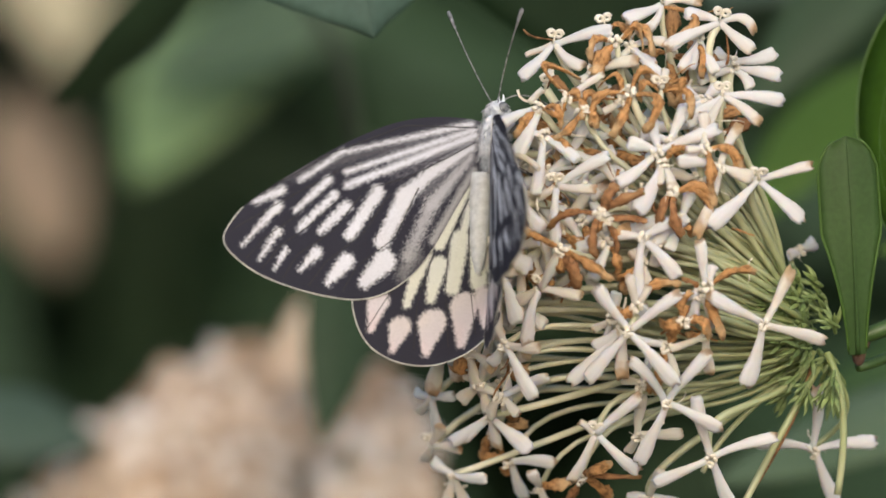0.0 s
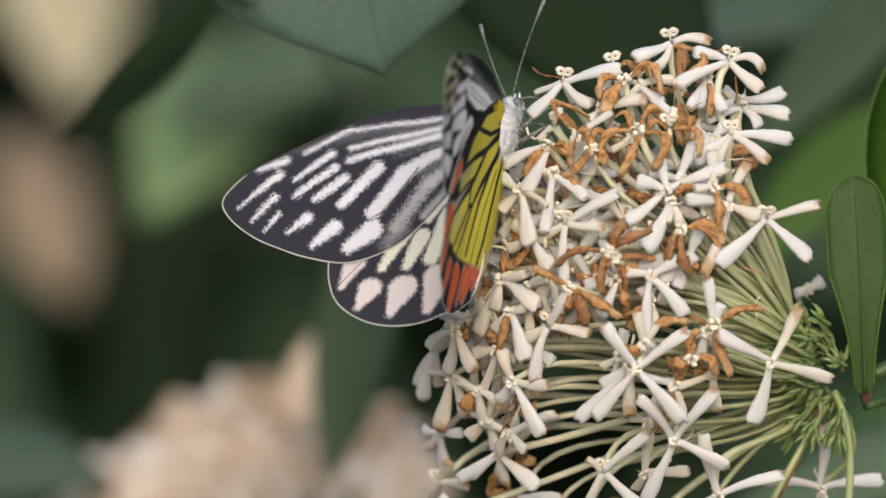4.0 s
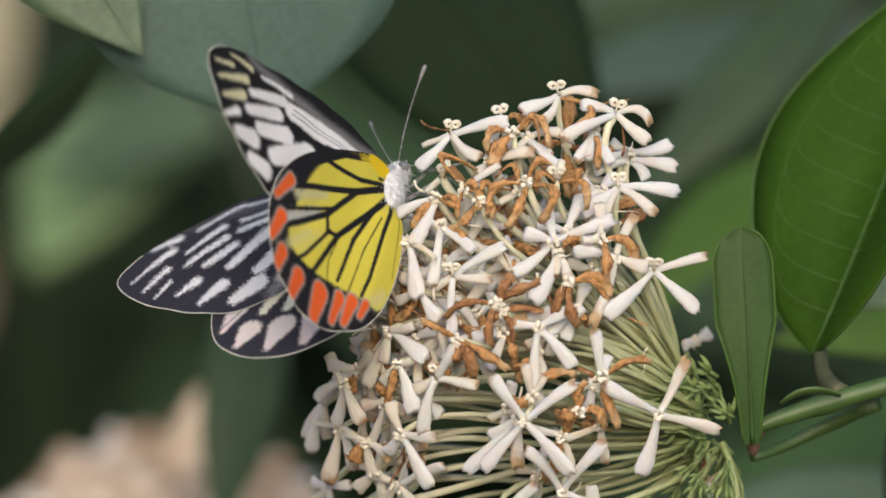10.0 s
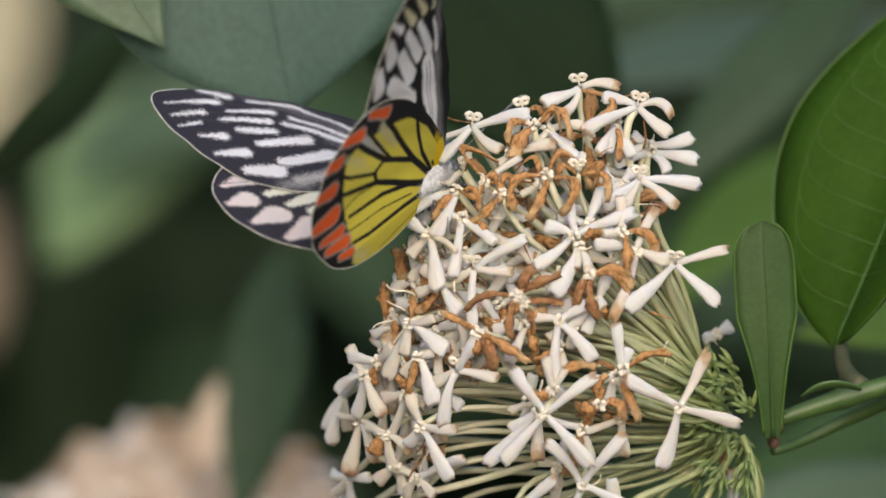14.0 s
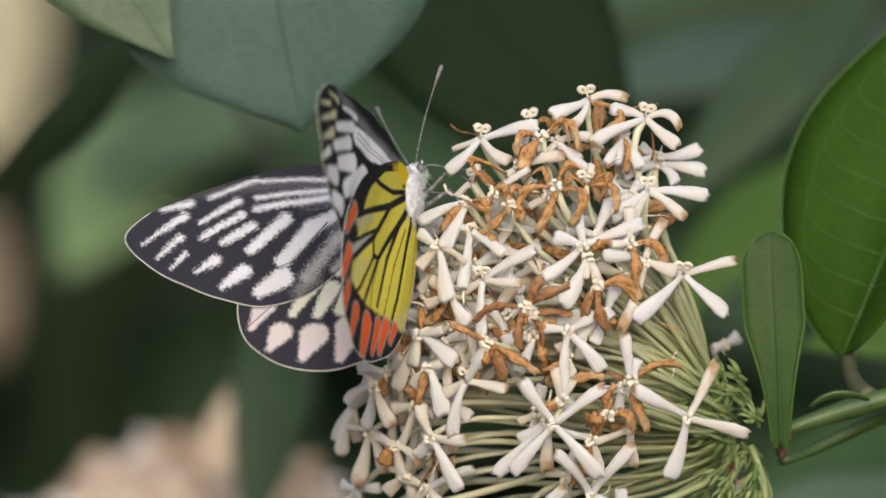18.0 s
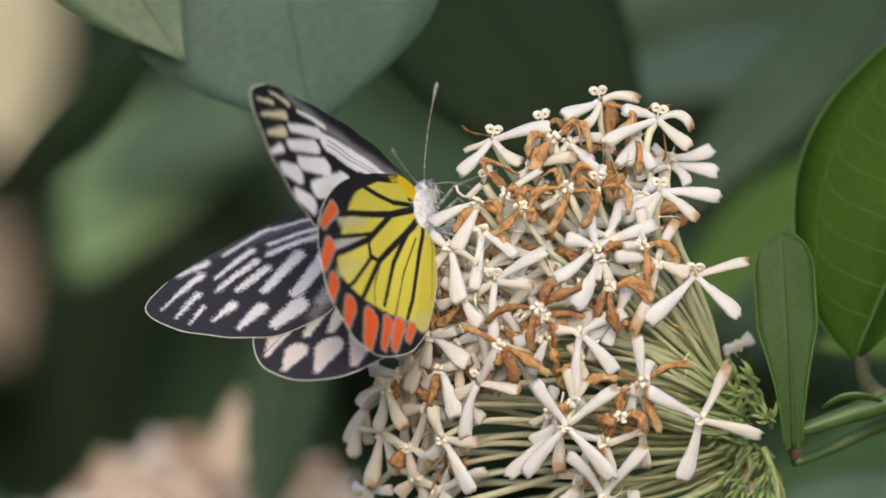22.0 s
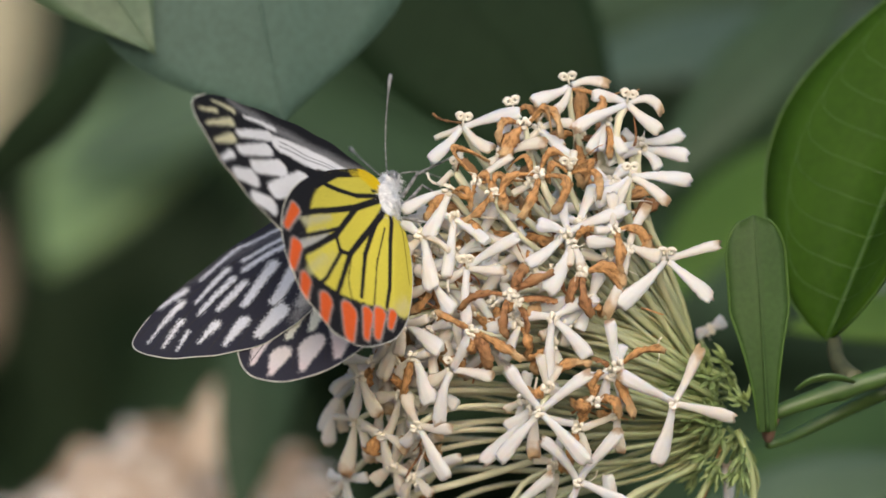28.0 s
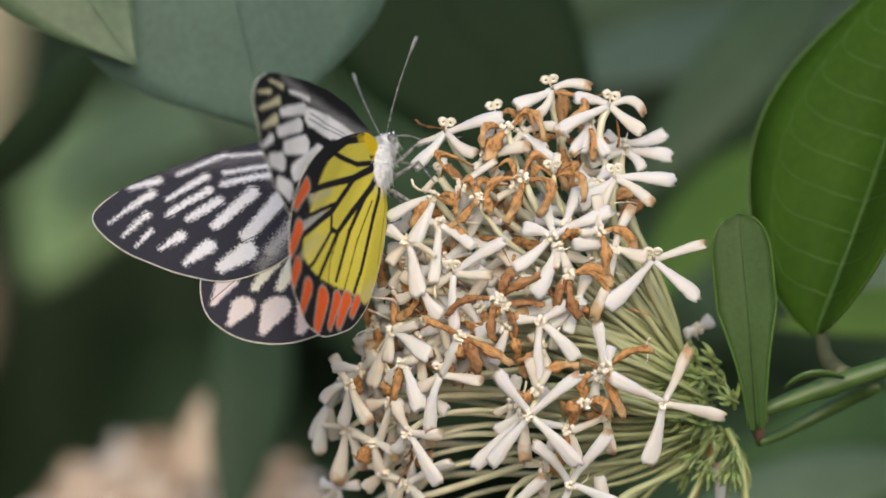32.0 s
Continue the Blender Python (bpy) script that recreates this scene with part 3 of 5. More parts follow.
def calyx_mesh(seed):
    """A small green cup with four leafy, pointed lobes."""
    rnd = random.Random(seed)
    bits = [tube([(0, 0, 0), (0.5 * MM, 0, 0), (1.3 * MM, 0, 0), (2.1 * MM, 0, 0)], [0.34 * MM, 0.48 * MM, 0.5 * MM, 0.38 * MM], 7)]
    for k in range(4):
        a = 1.57 * k + rnd.uniform(-0.3, 0.3)
        c, s, out = math.cos(a), math.sin(a), rnd.uniform(1.1, 2.1)
        bits.append(tube([(1.5 * MM, 0.5 * MM * c, 0.5 * MM * s), (2.5 * MM, 0.8 * out * MM * c, 0.8 * out * MM * s), (3.5 * MM, 1.2 * out * MM * c, 1.2 * out * MM * s), (4.4 * MM, 1.3 * out * MM * c, 1.5 * out * MM * s)],
                         [0.28 * MM, 0.55 * MM, 0.36 * MM, 0.03 * MM], 6, 0.2))
    return mesh_of("calyx", *merge(bits), CALYX)


CUPS = [calyx_mesh(s) for s in range(5)]

head = thing("flower_head", "fading white flower head with many browned florets on green tubes", "flower", "flower heads", (0.0451, 0.0040, 0.9734))
ho = head.location.copy()
blooms = []
flower_rnd = random.Random(12)


def surface(x, z):
    """Depth (mm) of the rounded front of the flower head, and the way out of it."""
    ex, ez = (x - 20.5) / 34, (z + 11.5) / 38
    q = ex * ex + ez * ez
    y = 10 - 24 * math.sqrt(max(0.0, 1 - q)) + 8 * max(0.0, math.sqrt(q) - 1)
    n = Vector((ex / 34, -math.sqrt(max(0.06, 1 - q)) / 24, ez / 38)).normalized()
    return y, n


def bloom(x, z, *petals, deep=0.0, curls=False, bow=None):
    """A floret at x, z (mm right of and above the middle): petals as (dx, dz, kind, half width of the end, bend) out to each tip;
    a long tube runs back to the base of the head, bowed by bow where it loops."""
    y, n = surface(x, z)
    y += deep
    f = 0.9 / (0.9 + y * MM)
    c = Vector((x * MM / f, y * MM, 1.0 + z * MM / f)) - ho
    steep = max(-1.0, min(1.0, (z + 26) / 34))
    root = Vector((-2.0 - 4.2 * max(0.0, steep) + 0.04 * (x - 45), 0.16 * y, 1.0 + 5.5 * steep)) * MM
    inward = Vector((x - 20.5, 0.4 * y, z + 11.5)).normalized()
    mid = (root - c).length
    girth = flower_rnd.uniform(0.36, 0.62)
    sway = Vector((flower_rnd.uniform(-0.08, 0.08), flower_rnd.uniform(-0.14, 0.14), flower_rnd.uniform(-0.17, 0.17))) * mid
    if bow:
        pts = bezier(c, c + Vector(bow[0]) * MM, root + Vector(bow[1]) * MM, root, 18)
    else:
        pts = bezier(c, c - (inward * 0.7 + n * 0.3) * mid * 0.30 + sway, root + (c - root) * 0.38 + Vector((0.03 * mid, 0, 0.10 * mid * (1 if z > -20 else -0.8))) - sway * 0.8, root, 14)
    k = len(pts)
    fl = part("floret", mesh_of("floret", *tube(pts, [(girth - 0.012 * i * 14 / k + 0.03 * math.sin(i + girth * 90)) * MM for i in range(k)], 8), TUBE), head)
    way = (pts[-3] - pts[-1]).normalized()
    part("calyx", flower_rnd.choice(CUPS), fl, frame_of(pts[-1], way, Vector((0, -1, 0.3))) @ Matrix.Diagonal((0.85, 0.8, 0.8, 1)))
    for dx, dz, kind, wide, bend in petals:
        dy = -(dx * n.x + dz * n.z) / n.y
        dy = max(-3.5, min(3.5, dy)) + flower_rnd.uniform(-0.7, 0.7)
        v = Vector((dx, dy, dz))
        m = frame_of(c + n * 0.2 * MM + v.normalized() * 0.3 * MM, v, n * 0.35 + Vector((flower_rnd.uniform(-0.15, 0.15), -0.75, flower_rnd.uniform(-0.15, 0.15))))
        part("petal", petal_mesh(kind, wide, bend, flower_rnd.randrange(1000)), fl, m @ Matrix.Diagonal((max(0.3, v.length / 7.6), 1, 1, 1)))
    up = frame_of(c + n * 0.3 * MM, Vector((1, 0, 0)), (n * 0.4 + Vector((0, -0.1, 1))) if curls else n)
    up = up @ pose(0, 0, 0, flower_rnd.uniform(-15, 15), flower_rnd.uniform(-15, 15), flower_rnd.uniform(-30, 30) if curls else flower_rnd.uniform(0, 360))
    part("stigma" if curls else "anther", CURLS if curls else flower_rnd.choice(KNOBS), fl, up)
    blooms.append((x, z))


bloom(5.8, 15.1, (-4.6, -4.8, "W", 1.15, 0.05), (8.1, 1.8, "W", 1.1, 0.04), (4.1, -3.2, "T", 1, -0.12), (-3.8, -1.6, "C", 0.35, 0), curls=True)
bloom(13.1, 17.2, (-1.4, -2.9, "C", 0.8, 0), (3.0, -1.4, "B", 0.5, 0.2), (1.0, -4.3, "C", 0.8, 0), deep=4, curls=True)
bloom(21.0, 20.6, (-5.2, -2.2, "W", 1.15, 0.05), (-3.4, -4.2, "T", 0.9, 0.2), (5.5, 0.2, "T", 0.95, 0.15), (0.4, -5.1, "B", 0.6, 0.75), curls=True)
bloom(29.0, 18.0, (-4.6, 1.3, "W", 1.1, -0.06), (4.7, -1.6, "T", 0.9, 0.42), (4.4, -4.0, "T", 1.1, 0), (-7.6, -3.7, "W", 1.05, -0.05), curls=True)
bloom(26.1, 15.6, (2.2, -4.6, "W", 0.95, 0), (-2.7, -4.2, "W", 0.9, 0.05), (-1.4, -4.0, "W", 1, 0), (0.8, -4.7, "B", 0.6, 0), deep=4)
bloom(30.7, 12.5, (6.2, 1.2, "W", 1.15, -0.08), (-5.0, -1.2, "W", 1.1, 0.05), (-2.2, 1.4, "W", 1, 0), deep=7)
bloom(31.0, 11.6, (6.5, -1.3, "W", 1.15, 0.06), (2.2, -2.9, "W", 1, 0.1), (-5.0, -1.8, "W", 1.1, -0.05), deep=8)
bloom(29.4, 7.6, (-5.1, -3.4, "W", 1.3, 0.04), (8.4, -0.5, "W", 1.15, 0.08), (5.1, -3.7, "T", 0.95, 0.1), (-3.2, -5.4, "C", 1, 0.05), deep=1, curls=True)
bloom(26.9, 7.1, (-2.6, 1.3, "W", 1.1, 0.1), (-3.4, -1.6, "W", 1, 0), (1.6, 1.8, "W", 1, 0), deep=5)
bloom(14.6, 15.3, (4.5, -1.4, "B", 0.62, 0.55), (-3.2, -2.7, "B", 0.6, -0.35), (-2.4, -4.3, "B", 1.05, -0.1), (3.1, -1.0, "B", 0.55, 0.5), deep=-1)
bloom(16.5, 14.6, (4.5, -4.3, "W", 0.95, 0), (5.0, 0.6, "T", 0.85, 0.1), (3.2, -2.6, "W", 0.9, 0), (-2.0, -2.6, "C", 0.9, 0), deep=2)
bloom(11.3, 11.3, (6.3, 1.4, "C", 1, 0.05), (-1.6, -1.6, "C", 0.8, 0), (-0.2, 3.0, "W", 0.7, 0), (1.6, -2.4, "C", 0.7, 0), deep=1)
bloom(7.7, 7.4, (1.8, 2.6, "B", 0.6, 0.85), (-3.5, -1.1, "B", 0.55, 0.3), (1.8, -2.4, "B", 0.6, 0.25), (4.8, 3.4, "T", 0.55, 0), deep=-1)
bloom(9.8, 5.7, (-4.3, -3.4, "B", 0.6, 0.12), (1.5, -1.8, "B", 0.55, 0.15), (-2.9, 1.4, "B", 0.6, -0.3), (2.4, 1.4, "B", 0.55, 0.3), deep=-1)
bloom(16.5, 8.2, (-2.6, -5.6, "B", 0.65, 0.1), (1.6, -5.1, "B", 0.68, 0.62), (4.2, 1.6, "B", 0.55, 0.35), (-5.1, -4.5, "B", 0.6, -0.42), deep=-1.5)
bloom(15.3, 7.1, (-3.2, 1.8, "B", 0.6, -0.5), (-0.6, 1.8, "B", 0.6, 0.6), (-2.4, -1.6, "C", 0.6, 0))
bloom(20.8, 8.6, (3.8, -3.5, "B", 0.62, 0.38), (1.4, -1.4, "B", 0.6, 0.5), (-2.7, -1.4, "B", 0.55, -0.3), (0.6, 2.7, "C", 0.6, 0), deep=-1, curls=True)
bloom(4.6, 8.9, (-2.2, -1.8, "C", 0.5, 0), (0.8, 2.4, "C", 0.5, 0), (2.4, -0.4, "D", 0.6, 0.2), deep=1, curls=True)
bloom(3.8, 6.0, (-3.2, -6.4, "W", 1.25, 0.03), (-2.9, -4.0, "B", 0.7, -0.1), (-6.4, -2.6, "W", 1, -0.1), (2.4, -2.6, "B", 0.6, 0.3))
bloom(4.5, 2.2, (-1.3, -8.0, "W", 0.95, -0.02), (3.8, -3.5, "B", 0.6, 0.2), (4.3, -3.4, "W", 0.95, 0.03), (-3.5, 1.0, "W", 0.85, 0))
bloom(-0.2, -0.1, (1.3, -7.7, "W", 1.42, 0.03), (-2.7, 1.8, "W", 1, 0), (-2.7, -3.0, "C", 1, 0), (3.8, -2.2, "C", 0.35, 0.05), deep=-0.5)
bloom(2.2, 3.3, (-4.2, -1.6, "W", 1.1, 0), (-2.9, 0.0, "W", 1.1, 0), (3.0, -3.2, "W", 0.9, 0), deep=4)
bloom(6.1, -4.9, (7.0, 4.3, "W", 1, 0.04), (5.3, -0.5, "T", 0.8, 0), (-0.2, -8.0, "W", 0.95, -0.03), (-2.7, -1.6, "C", 0.8, 0), curls=True)
bloom(4.9, -3.0, (3.1, 1.4, "W", 1, 0), (-2.4, 0.6, "C", 0.6, 0), (-3.6, -1.8, "W", 1, 0), (4.0, 2.6, "W", 0.95, 0), deep=3)
bloom(1.3, -7.1, (2.7, -3.8, "W", 1.2, 0), (-3.8, -4.0, "B", 0.6, 0.1), (-2.4, 2.4, "C", 0.9, 0), (-3.2, -1.2, "C", 0.9, 0), deep=0.5)
bloom(-1.1, -3.9, (-1.6, -2.4, "C", 0.9, 0), (-1.0, 2.4, "C", 0.9, 0), (0.4, -5.6, "B", 0.8, 0), deep=3, curls=True)
bloom(12.1, -8.7, (6.0, 2.6, "D", 0.7, 0.08), (-7.0, -2.4, "D", 0.55, -0.22), (-0.2, -5.8, "D", 0.62, -0.12), (2.5, 3.7, "D", 0.75, 0.05), deep=-2)
bloom(13.1, -9.5, (5.4, 0.0, "D", 0.55, 0.03), (0.8, -4.6, "D", 0.58, 0.1), (-1.8, -1.6, "B", 0.5, 0), deep=-1)
bloom(12.3, -11.8, (7.7, 2.2, "W", 1.1, -0.08), (-3.0, -1.9, "W", 1, 0), (4.2, 0.6, "W", 1, 0), deep=2)
bloom(15.3, -5.7, (0.6, 1.8, "W", 0.95, 0), (-2.8, 4.0, "C", 0.9, 0), (2.0, -0.6, "W", 0.9, 0), (1.2, -2.6, "C", 0.9, 0), deep=2)
bloom(10.9, -1.7, (4.4, -1.6, "W", 1, 0), (-1.6, -3.0, "W", 0.9, 0), (3.2, 1.8, "W", 1, 0), deep=6)
bloom(20.3, -0.2, (-4.0, 1.4, "W", 1.15, -0.03), (-5.6, -4.0, "W", 1.05, 0.12), (8.4, 3.4, "W", 1.05, 0.03), (-0.8, 4.6, "W", 1, 0))
bloom(22.1, 1.3, (2.1, 5.0, "W", 1.1, 0), (-4.0, 1.2, "W", 0.9, 0), (-3.2, -2.4, "W", 0.8, 0), (1.2, -2.4, "B", 0.6, 0), deep=2)
bloom(21.0, -1.8, (-3.6, -6.4, "W", 1.5, 0.05), (1.5, -4.0, "T", 0.9, 0.04), (3.4, 1.3, "B", 0.65, 0.2), (-0.6, -2.9, "C", 0.8, 0), deep=-0.5)
bloom(27.0, 0.4, (4.5, -3.2, "B", 0.65, 0.28), (0.3, -5.9, "B", 0.72, 0.06), (-0.2, 4.8, "C", 0.95, 0), (-2.6, -0.3, "T", 0.7, 0), deep=-1)
bloom(29.0, -2.3, (-5.8, 1.0, "W", 1.05, -0.04), (2.7, 5.8, "T", 0.85, 0.06), (4.3, -1.4, "C", 1.15, 0), (-3.4, -9.6, "T", 0.9, 0.1))
bloom(25.9, -3.9, (-0.8, 3.4, "W", 1, 0), (-1.4, -2.4, "W", 1, 0), (2.6, -0.8, "W", 0.95, 0), (-3.8, 0.8, "C", 0.9, 0), deep=3)
bloom(34.4, -4.1, (7.5, 1.8, "T", 0.85, 0.05), (6.0, -5.8, "W", 1.25, 0.04), (-7.0, -6.4, "W", 1.4, 0.05), (-3.7, 1.1, "C", 0.9, 0), curls=True)
bloom(22.4, -5.7, (5.6, -2.1, "B", 0.68, 0.34), (-2.2, -4.3, "D", 0.75, -0.08), (1.6, -5.9, "D", 0.68, -0.12), (5.1, -3.2, "B", 0.5, 0.3), deep=-1)
bloom(23.4, -9.5, (-4.5, -3.5, "W", 1, 0.08), (-1.6, -4.3, "W", 1, 0), (1.5, 3.2, "W", 1, 0), (1.9, -2.4, "B", 0.6, 0), deep=2)
bloom(18.2, -12.1, (4.8, -5.6, "W", 1.2, 0.03), (-0.8, -8.6, "W", 0.95, -0.05), (4.0, 2.1, "W", 0.95, 0.05), (-4.2, 0.5, "W", 0.9, 0))
bloom(20.5, -12.7, (3.7, 3.5, "W", 0.95, 0), (-0.8, -3.2, "C", 0.9, 0), (-4.0, -2.0, "C", 0.9, 0), deep=2)
bloom(13.3, -12.9, (-2.2, -5.0, "W", 1.05, 0.03), (-4.3, -0.6, "W", 0.95, 0), (1.4, -4.2, "B", 0.6, 0.1), (2.8, 2.2, "B", 0.8, 0), deep=1)
bloom(6.6, -13.7, (6.9, -4.2, "B", 0.62, 0.05), (-4.8, 3.0, "B", 0.6, 0), (1.6, -5.1, "D", 0.95, 0.1), (-1.6, -2.2, "B", 0.6, 0.2), deep=-2)
bloom(18.1, -15.9, (-2.8, -4.0, "B", 0.6, -0.1), (0.8, -3.2, "C", 0.9, 0), (-4.0, -1.6, "B", 0.55, 0.1), (0.4, 3.2, "W", 0.9, 0), deep=2)
bloom(17.3, -21.8, (5.9, 2.7, "B", 0.62, 0.28), (-3.0, -0.8, "B", 0.9, 0.1), (1.6, 2.7, "C", 0.6, 0), (-1.2, 4.3, "C", 0.8, 0), deep=-0.5)
bloom(23.8, -23.9, (-3.0, -0.5, "B", 0.95, 0.1), (3.7, -2.2, "B", 0.95, 0.25), (1.3, 3.7, "B", 0.55, 0.2), (-1.3, 1.9, "B", 0.6, -0.2), deep=-1)
bloom(27.2, -19.0, (-1.0, 6.2, "W", 0.95, 0.05), (0.8, 2.7, "W", 0.85, 0), (6.7, 1.3, "B", 0.62, 0.2), (2.6, -6.9, "B", 0.85, -0.05), deep=-1)
bloom(26.1, -19.9, (-2.1, 1.8, "D", 0.4, -0.1), (-1.2, -4.0, "W", 1, 0), (-3.2, -0.8, "W", 0.9, 0), (2.4, -4.4, "C", 0.9, 0), deep=1)
bloom(-2.9, -12.6, (5.1, -3.8, "W", 1.4, 0.04), (-0.8, -4.3, "C", 1.1, 0), (-3.4, -7.8, "C", 1.3, 0.04), (3.4, 0.6, "T", 0.7, 0))
bloom(0.5, -13.7, (2.9, 1.3, "W", 0.9, 0), (-1.1, -2.4, "W", 1, 0), (2.4, -3.8, "B", 0.8, 0), (0.8, -6.2, "C", 0.8, 0), deep=2)
bloom(-1.7, -17.2, (2.3, -6.6, "W", 1.4, 0.05), (-2.0, -2.7, "C", 1, 0), (2.3, 0.5, "T", 0.8, 0), (-2.2, -5.9, "B", 0.8, 0), deep=-1)
bloom(3.7, -19.3, (3.2, 4.8, "W", 1, 0.03), (5.6, -0.8, "T", 0.95, 0), (-1.9, -7.7, "W", 1.1, -0.1), (-3.0, -1.6, "C", 1, 0), deep=-1, curls=True)
bloom(5.3, -16.7, (-1.0, 4.0, "C", 0.8, 0), (-3.4, -0.8, "B", 0.6, 0.1), (2.4, 0.8, "B", 0.6, 0), (-0.4, -3.2, "B", 0.6, 0), deep=2)
bloom(-1.3, -27.1, (4.0, -7.4, "W", 1.3, 0.05), (-1.3, 4.5, "C", 1.1, 0.05), (-2.1, -2.6, "W", 1, 0.05), (4.8, -0.2, "T", 0.95, -0.05), deep=-1.5)
bloom(1.3, -22.3, (3.0, -2.0, "W", 1.1, 0), (-2.4, -2.4, "C", 1, 0), (1.9, 2.4, "C", 0.9, 0), (-3.2, 1.6, "C", 0.9, 0), deep=3)
bloom(-3.5, -22.5, (-1.9, -6.2, "C", 0.75, 0.03), (-3.2, -0.6, "C", 1, 0), (0.4, 3.4, "B", 0.9, 0.05), (2.8, -1.4, "C", 0.9, 0), deep=1)
bloom(-7.5, -17.8, (-1.8, -3.4, "B", 1, 0.1), (-3.0, -2.1, "W", 1.1, 0), (2.4, 1.9, "C", 1.1, 0), (-4.0, 0.3, "W", 1, 0), deep=1)
bloom(-9.3, -19.9, (-1.3, -5.9, "W", 1.15, 0.06), (-3.8, -2.6, "W", 1, -0.2), (2.6, -5.6, "C", 1.2, 0), (-2.2, 4.0, "C", 1, 0))
bloom(-12.2, -22.8, (-1.6, -6.9, "W", 1.2, -0.08), (-2.6, -4.8, "W", 0.8, -0.1), (0.6, -5.1, "C", 1, 0), (1.8, 2.9, "W", 1, 0), curls=True)
bloom(-9.8, -26.2, (-1.8, -7.8, "C", 1.35, -0.03), (2.2, -5.9, "T", 1.2, 0.05), (-3.4, 0.6, "C", 0.5, 0), (3.5, -2.6, "C", 0.9, 0.1))
bloom(-6.2, -28.1, (3.4, -2.4, "T", 0.9, 0.05), (-1.3, -3.5, "B", 1.2, -0.1), (1.1, -5.4, "C", 1.2, 0), (-2.7, 1.0, "C", 0.8, 0), deep=-0.5)
bloom(-4.8, -32.4, (1.7, 3.7, "C", 1.1, 0), (-2.7, -2.7, "C", 1.2, 0), (1.3, -4.3, "C", 1.1, 0), (-1.9, 1.3, "C", 1, 0))
bloom(-11.5, -34.5, (-2.2, 0.8, "W", 0.8, 0), (3.2, 0.5, "W", 0.9, 0), (0.8, -5.4, "W", 1.1, 0), (-2.0, -2.2, "C", 0.8, 0), curls=True)
bloom(-1.9, -34.3, (6.6, 2.7, "W", 0.9, 0.05), (-1.6, -2.8, "C", 1.1, 0), (2.4, -2.4, "C", 0.9, 0), (-3.2, 1.6, "C", 0.9, 0), deep=1)
bloom(16.1, -25.2, (-4.2, 6.1, "W", 1.05, 0.04), (7.1, 5.1, "W", 1, 0.02), (6.5, -7.5, "W", 1.25, 0.02), (-5.8, -6.9, "W", 1.2, 0.02), deep=-2)
bloom(15.0, -24.9, (-7.0, -7.6, "W", 1.15, 0.06), (-3.5, -2.7, "W", 1.1, 0), (0.3, -6.9, "T", 1.15, 0), (3.5, 3.2, "W", 1, 0), deep=1)
bloom(13.7, -23.5, (-2.4, -1.6, "C", 0.7, 0), (-0.8, -4.4, "W", 0.9, 0), (0.8, 3.6, "W", 1, 0), deep=4)
bloom(21.4, -27.4, (1.4, -4.6, "C", 0.9, 0), (-1.8, -6.4, "B", 0.85, 0), (1.8, 3.5, "B", 0.8, 0), (-4.2, 1.1, "W", 0.7, 0), deep=1)
bloom(26.9, -25.8, (0.5, -5.4, "C", 0.95, 0), (-2.4, -0.5, "B", 0.7, 0), (-4.8, -2.1, "C", 0.6, 0), (1.2, 2.7, "C", 0.9, 0), deep=1)
bloom(35.0, -24.4, (4.1, 7.7, "T", 0.95, -0.03), (8.5, -2.6, "T", 1.05, 0.06), (-2.4, -8.5, "W", 1.4, 0.05), (-7.5, 4.0, "W", 1.15, -0.04), deep=-2)
bloom(21.4, -35.4, (-5.1, 6.2, "W", 0.95, -0.1), (5.8, 7.2, "W", 1, 0.05), (7.5, -3.8, "W", 1.15, 0.08), (-3.9, -8.5, "W", 1.15, 0.04), deep=-1)
bloom(17.8, -32.7, (1.5, 4.0, "W", 0.8, 0), (-0.5, -3.2, "C", 0.9, 0), (-2.5, 0.8, "C", 0.8, 0), (2.3, -0.8, "B", 0.8, 0), deep=3)
bloom(27.5, -43.1, (-2.0, 8.6, "W", 1.05, 0.05), (9.2, 3.0, "W", 0.95, 0.08), (-8.0, -3.5, "W", 1.05, 0.04), (2.9, -6.9, "W", 1.15, 0), deep=-1)
bloom(41.9, -41.9, (0.3, 9.0, "W", 1.1, -0.08), (9.1, 0.8, "W", 1.15, 0.08), (-8.2, 1.0, "W", 1.2, -0.1), (3.4, -7.9, "W", 1.15, 0), deep=-1, bow=((6.5, 0, 4.5), (5.5, -5, -7.0)))
bloom(11.5, -39.8, (6.1, 5.6, "W", 0.95, 0.05), (6.0, -5.2, "W", 1.05, -0.05), (-3.7, -6.6, "T", 0.85, 0.05), (-2.2, 1.8, "C", 0.6, 0), curls=True)
bloom(-3.3, -37.0, (-5.7, -3.9, "W", 1.05, 0.05), (-3.9, -3.4, "W", 1, 0.05), (5.4, -4.7, "W", 1.35, -0.05), (0.9, -4.6, "T", 1, 0))
bloom(-8.5, -45.4, (-2.9, 2.1, "W", 1, 0.08), (4.6, -0.3, "W", 1.05, 0), (-1.4, -5.0, "C", 1.1, 0), (1.8, -5.0, "C", 1.1, 0))
bloom(-0.7, -43.5, (6.4, 0.1, "W", 1.1, 0.05), (-4.8, 0.0, "B", 0.9, -0.1), (-0.8, -2.0, "B", 0.9, 0), (2.0, -5.2, "W", 1.1, 0), deep=1)
bloom(-2.9, -39.1, (4.2, 0.5, "B", 0.8, 0), (-2.4, -4.0, "B", 0.8, 0), (1.8, -5.6, "B", 0.8, 0), (-1.0, -2.4, "C", 1, 0), deep=1)
bloom(-11.5, -41.1, (-1.2, -2.4, "C", 0.8, 0), (1.2, 2.8, "C", 1, 0), (4.0, -0.4, "C", 1, 0), deep=1, curls=True)
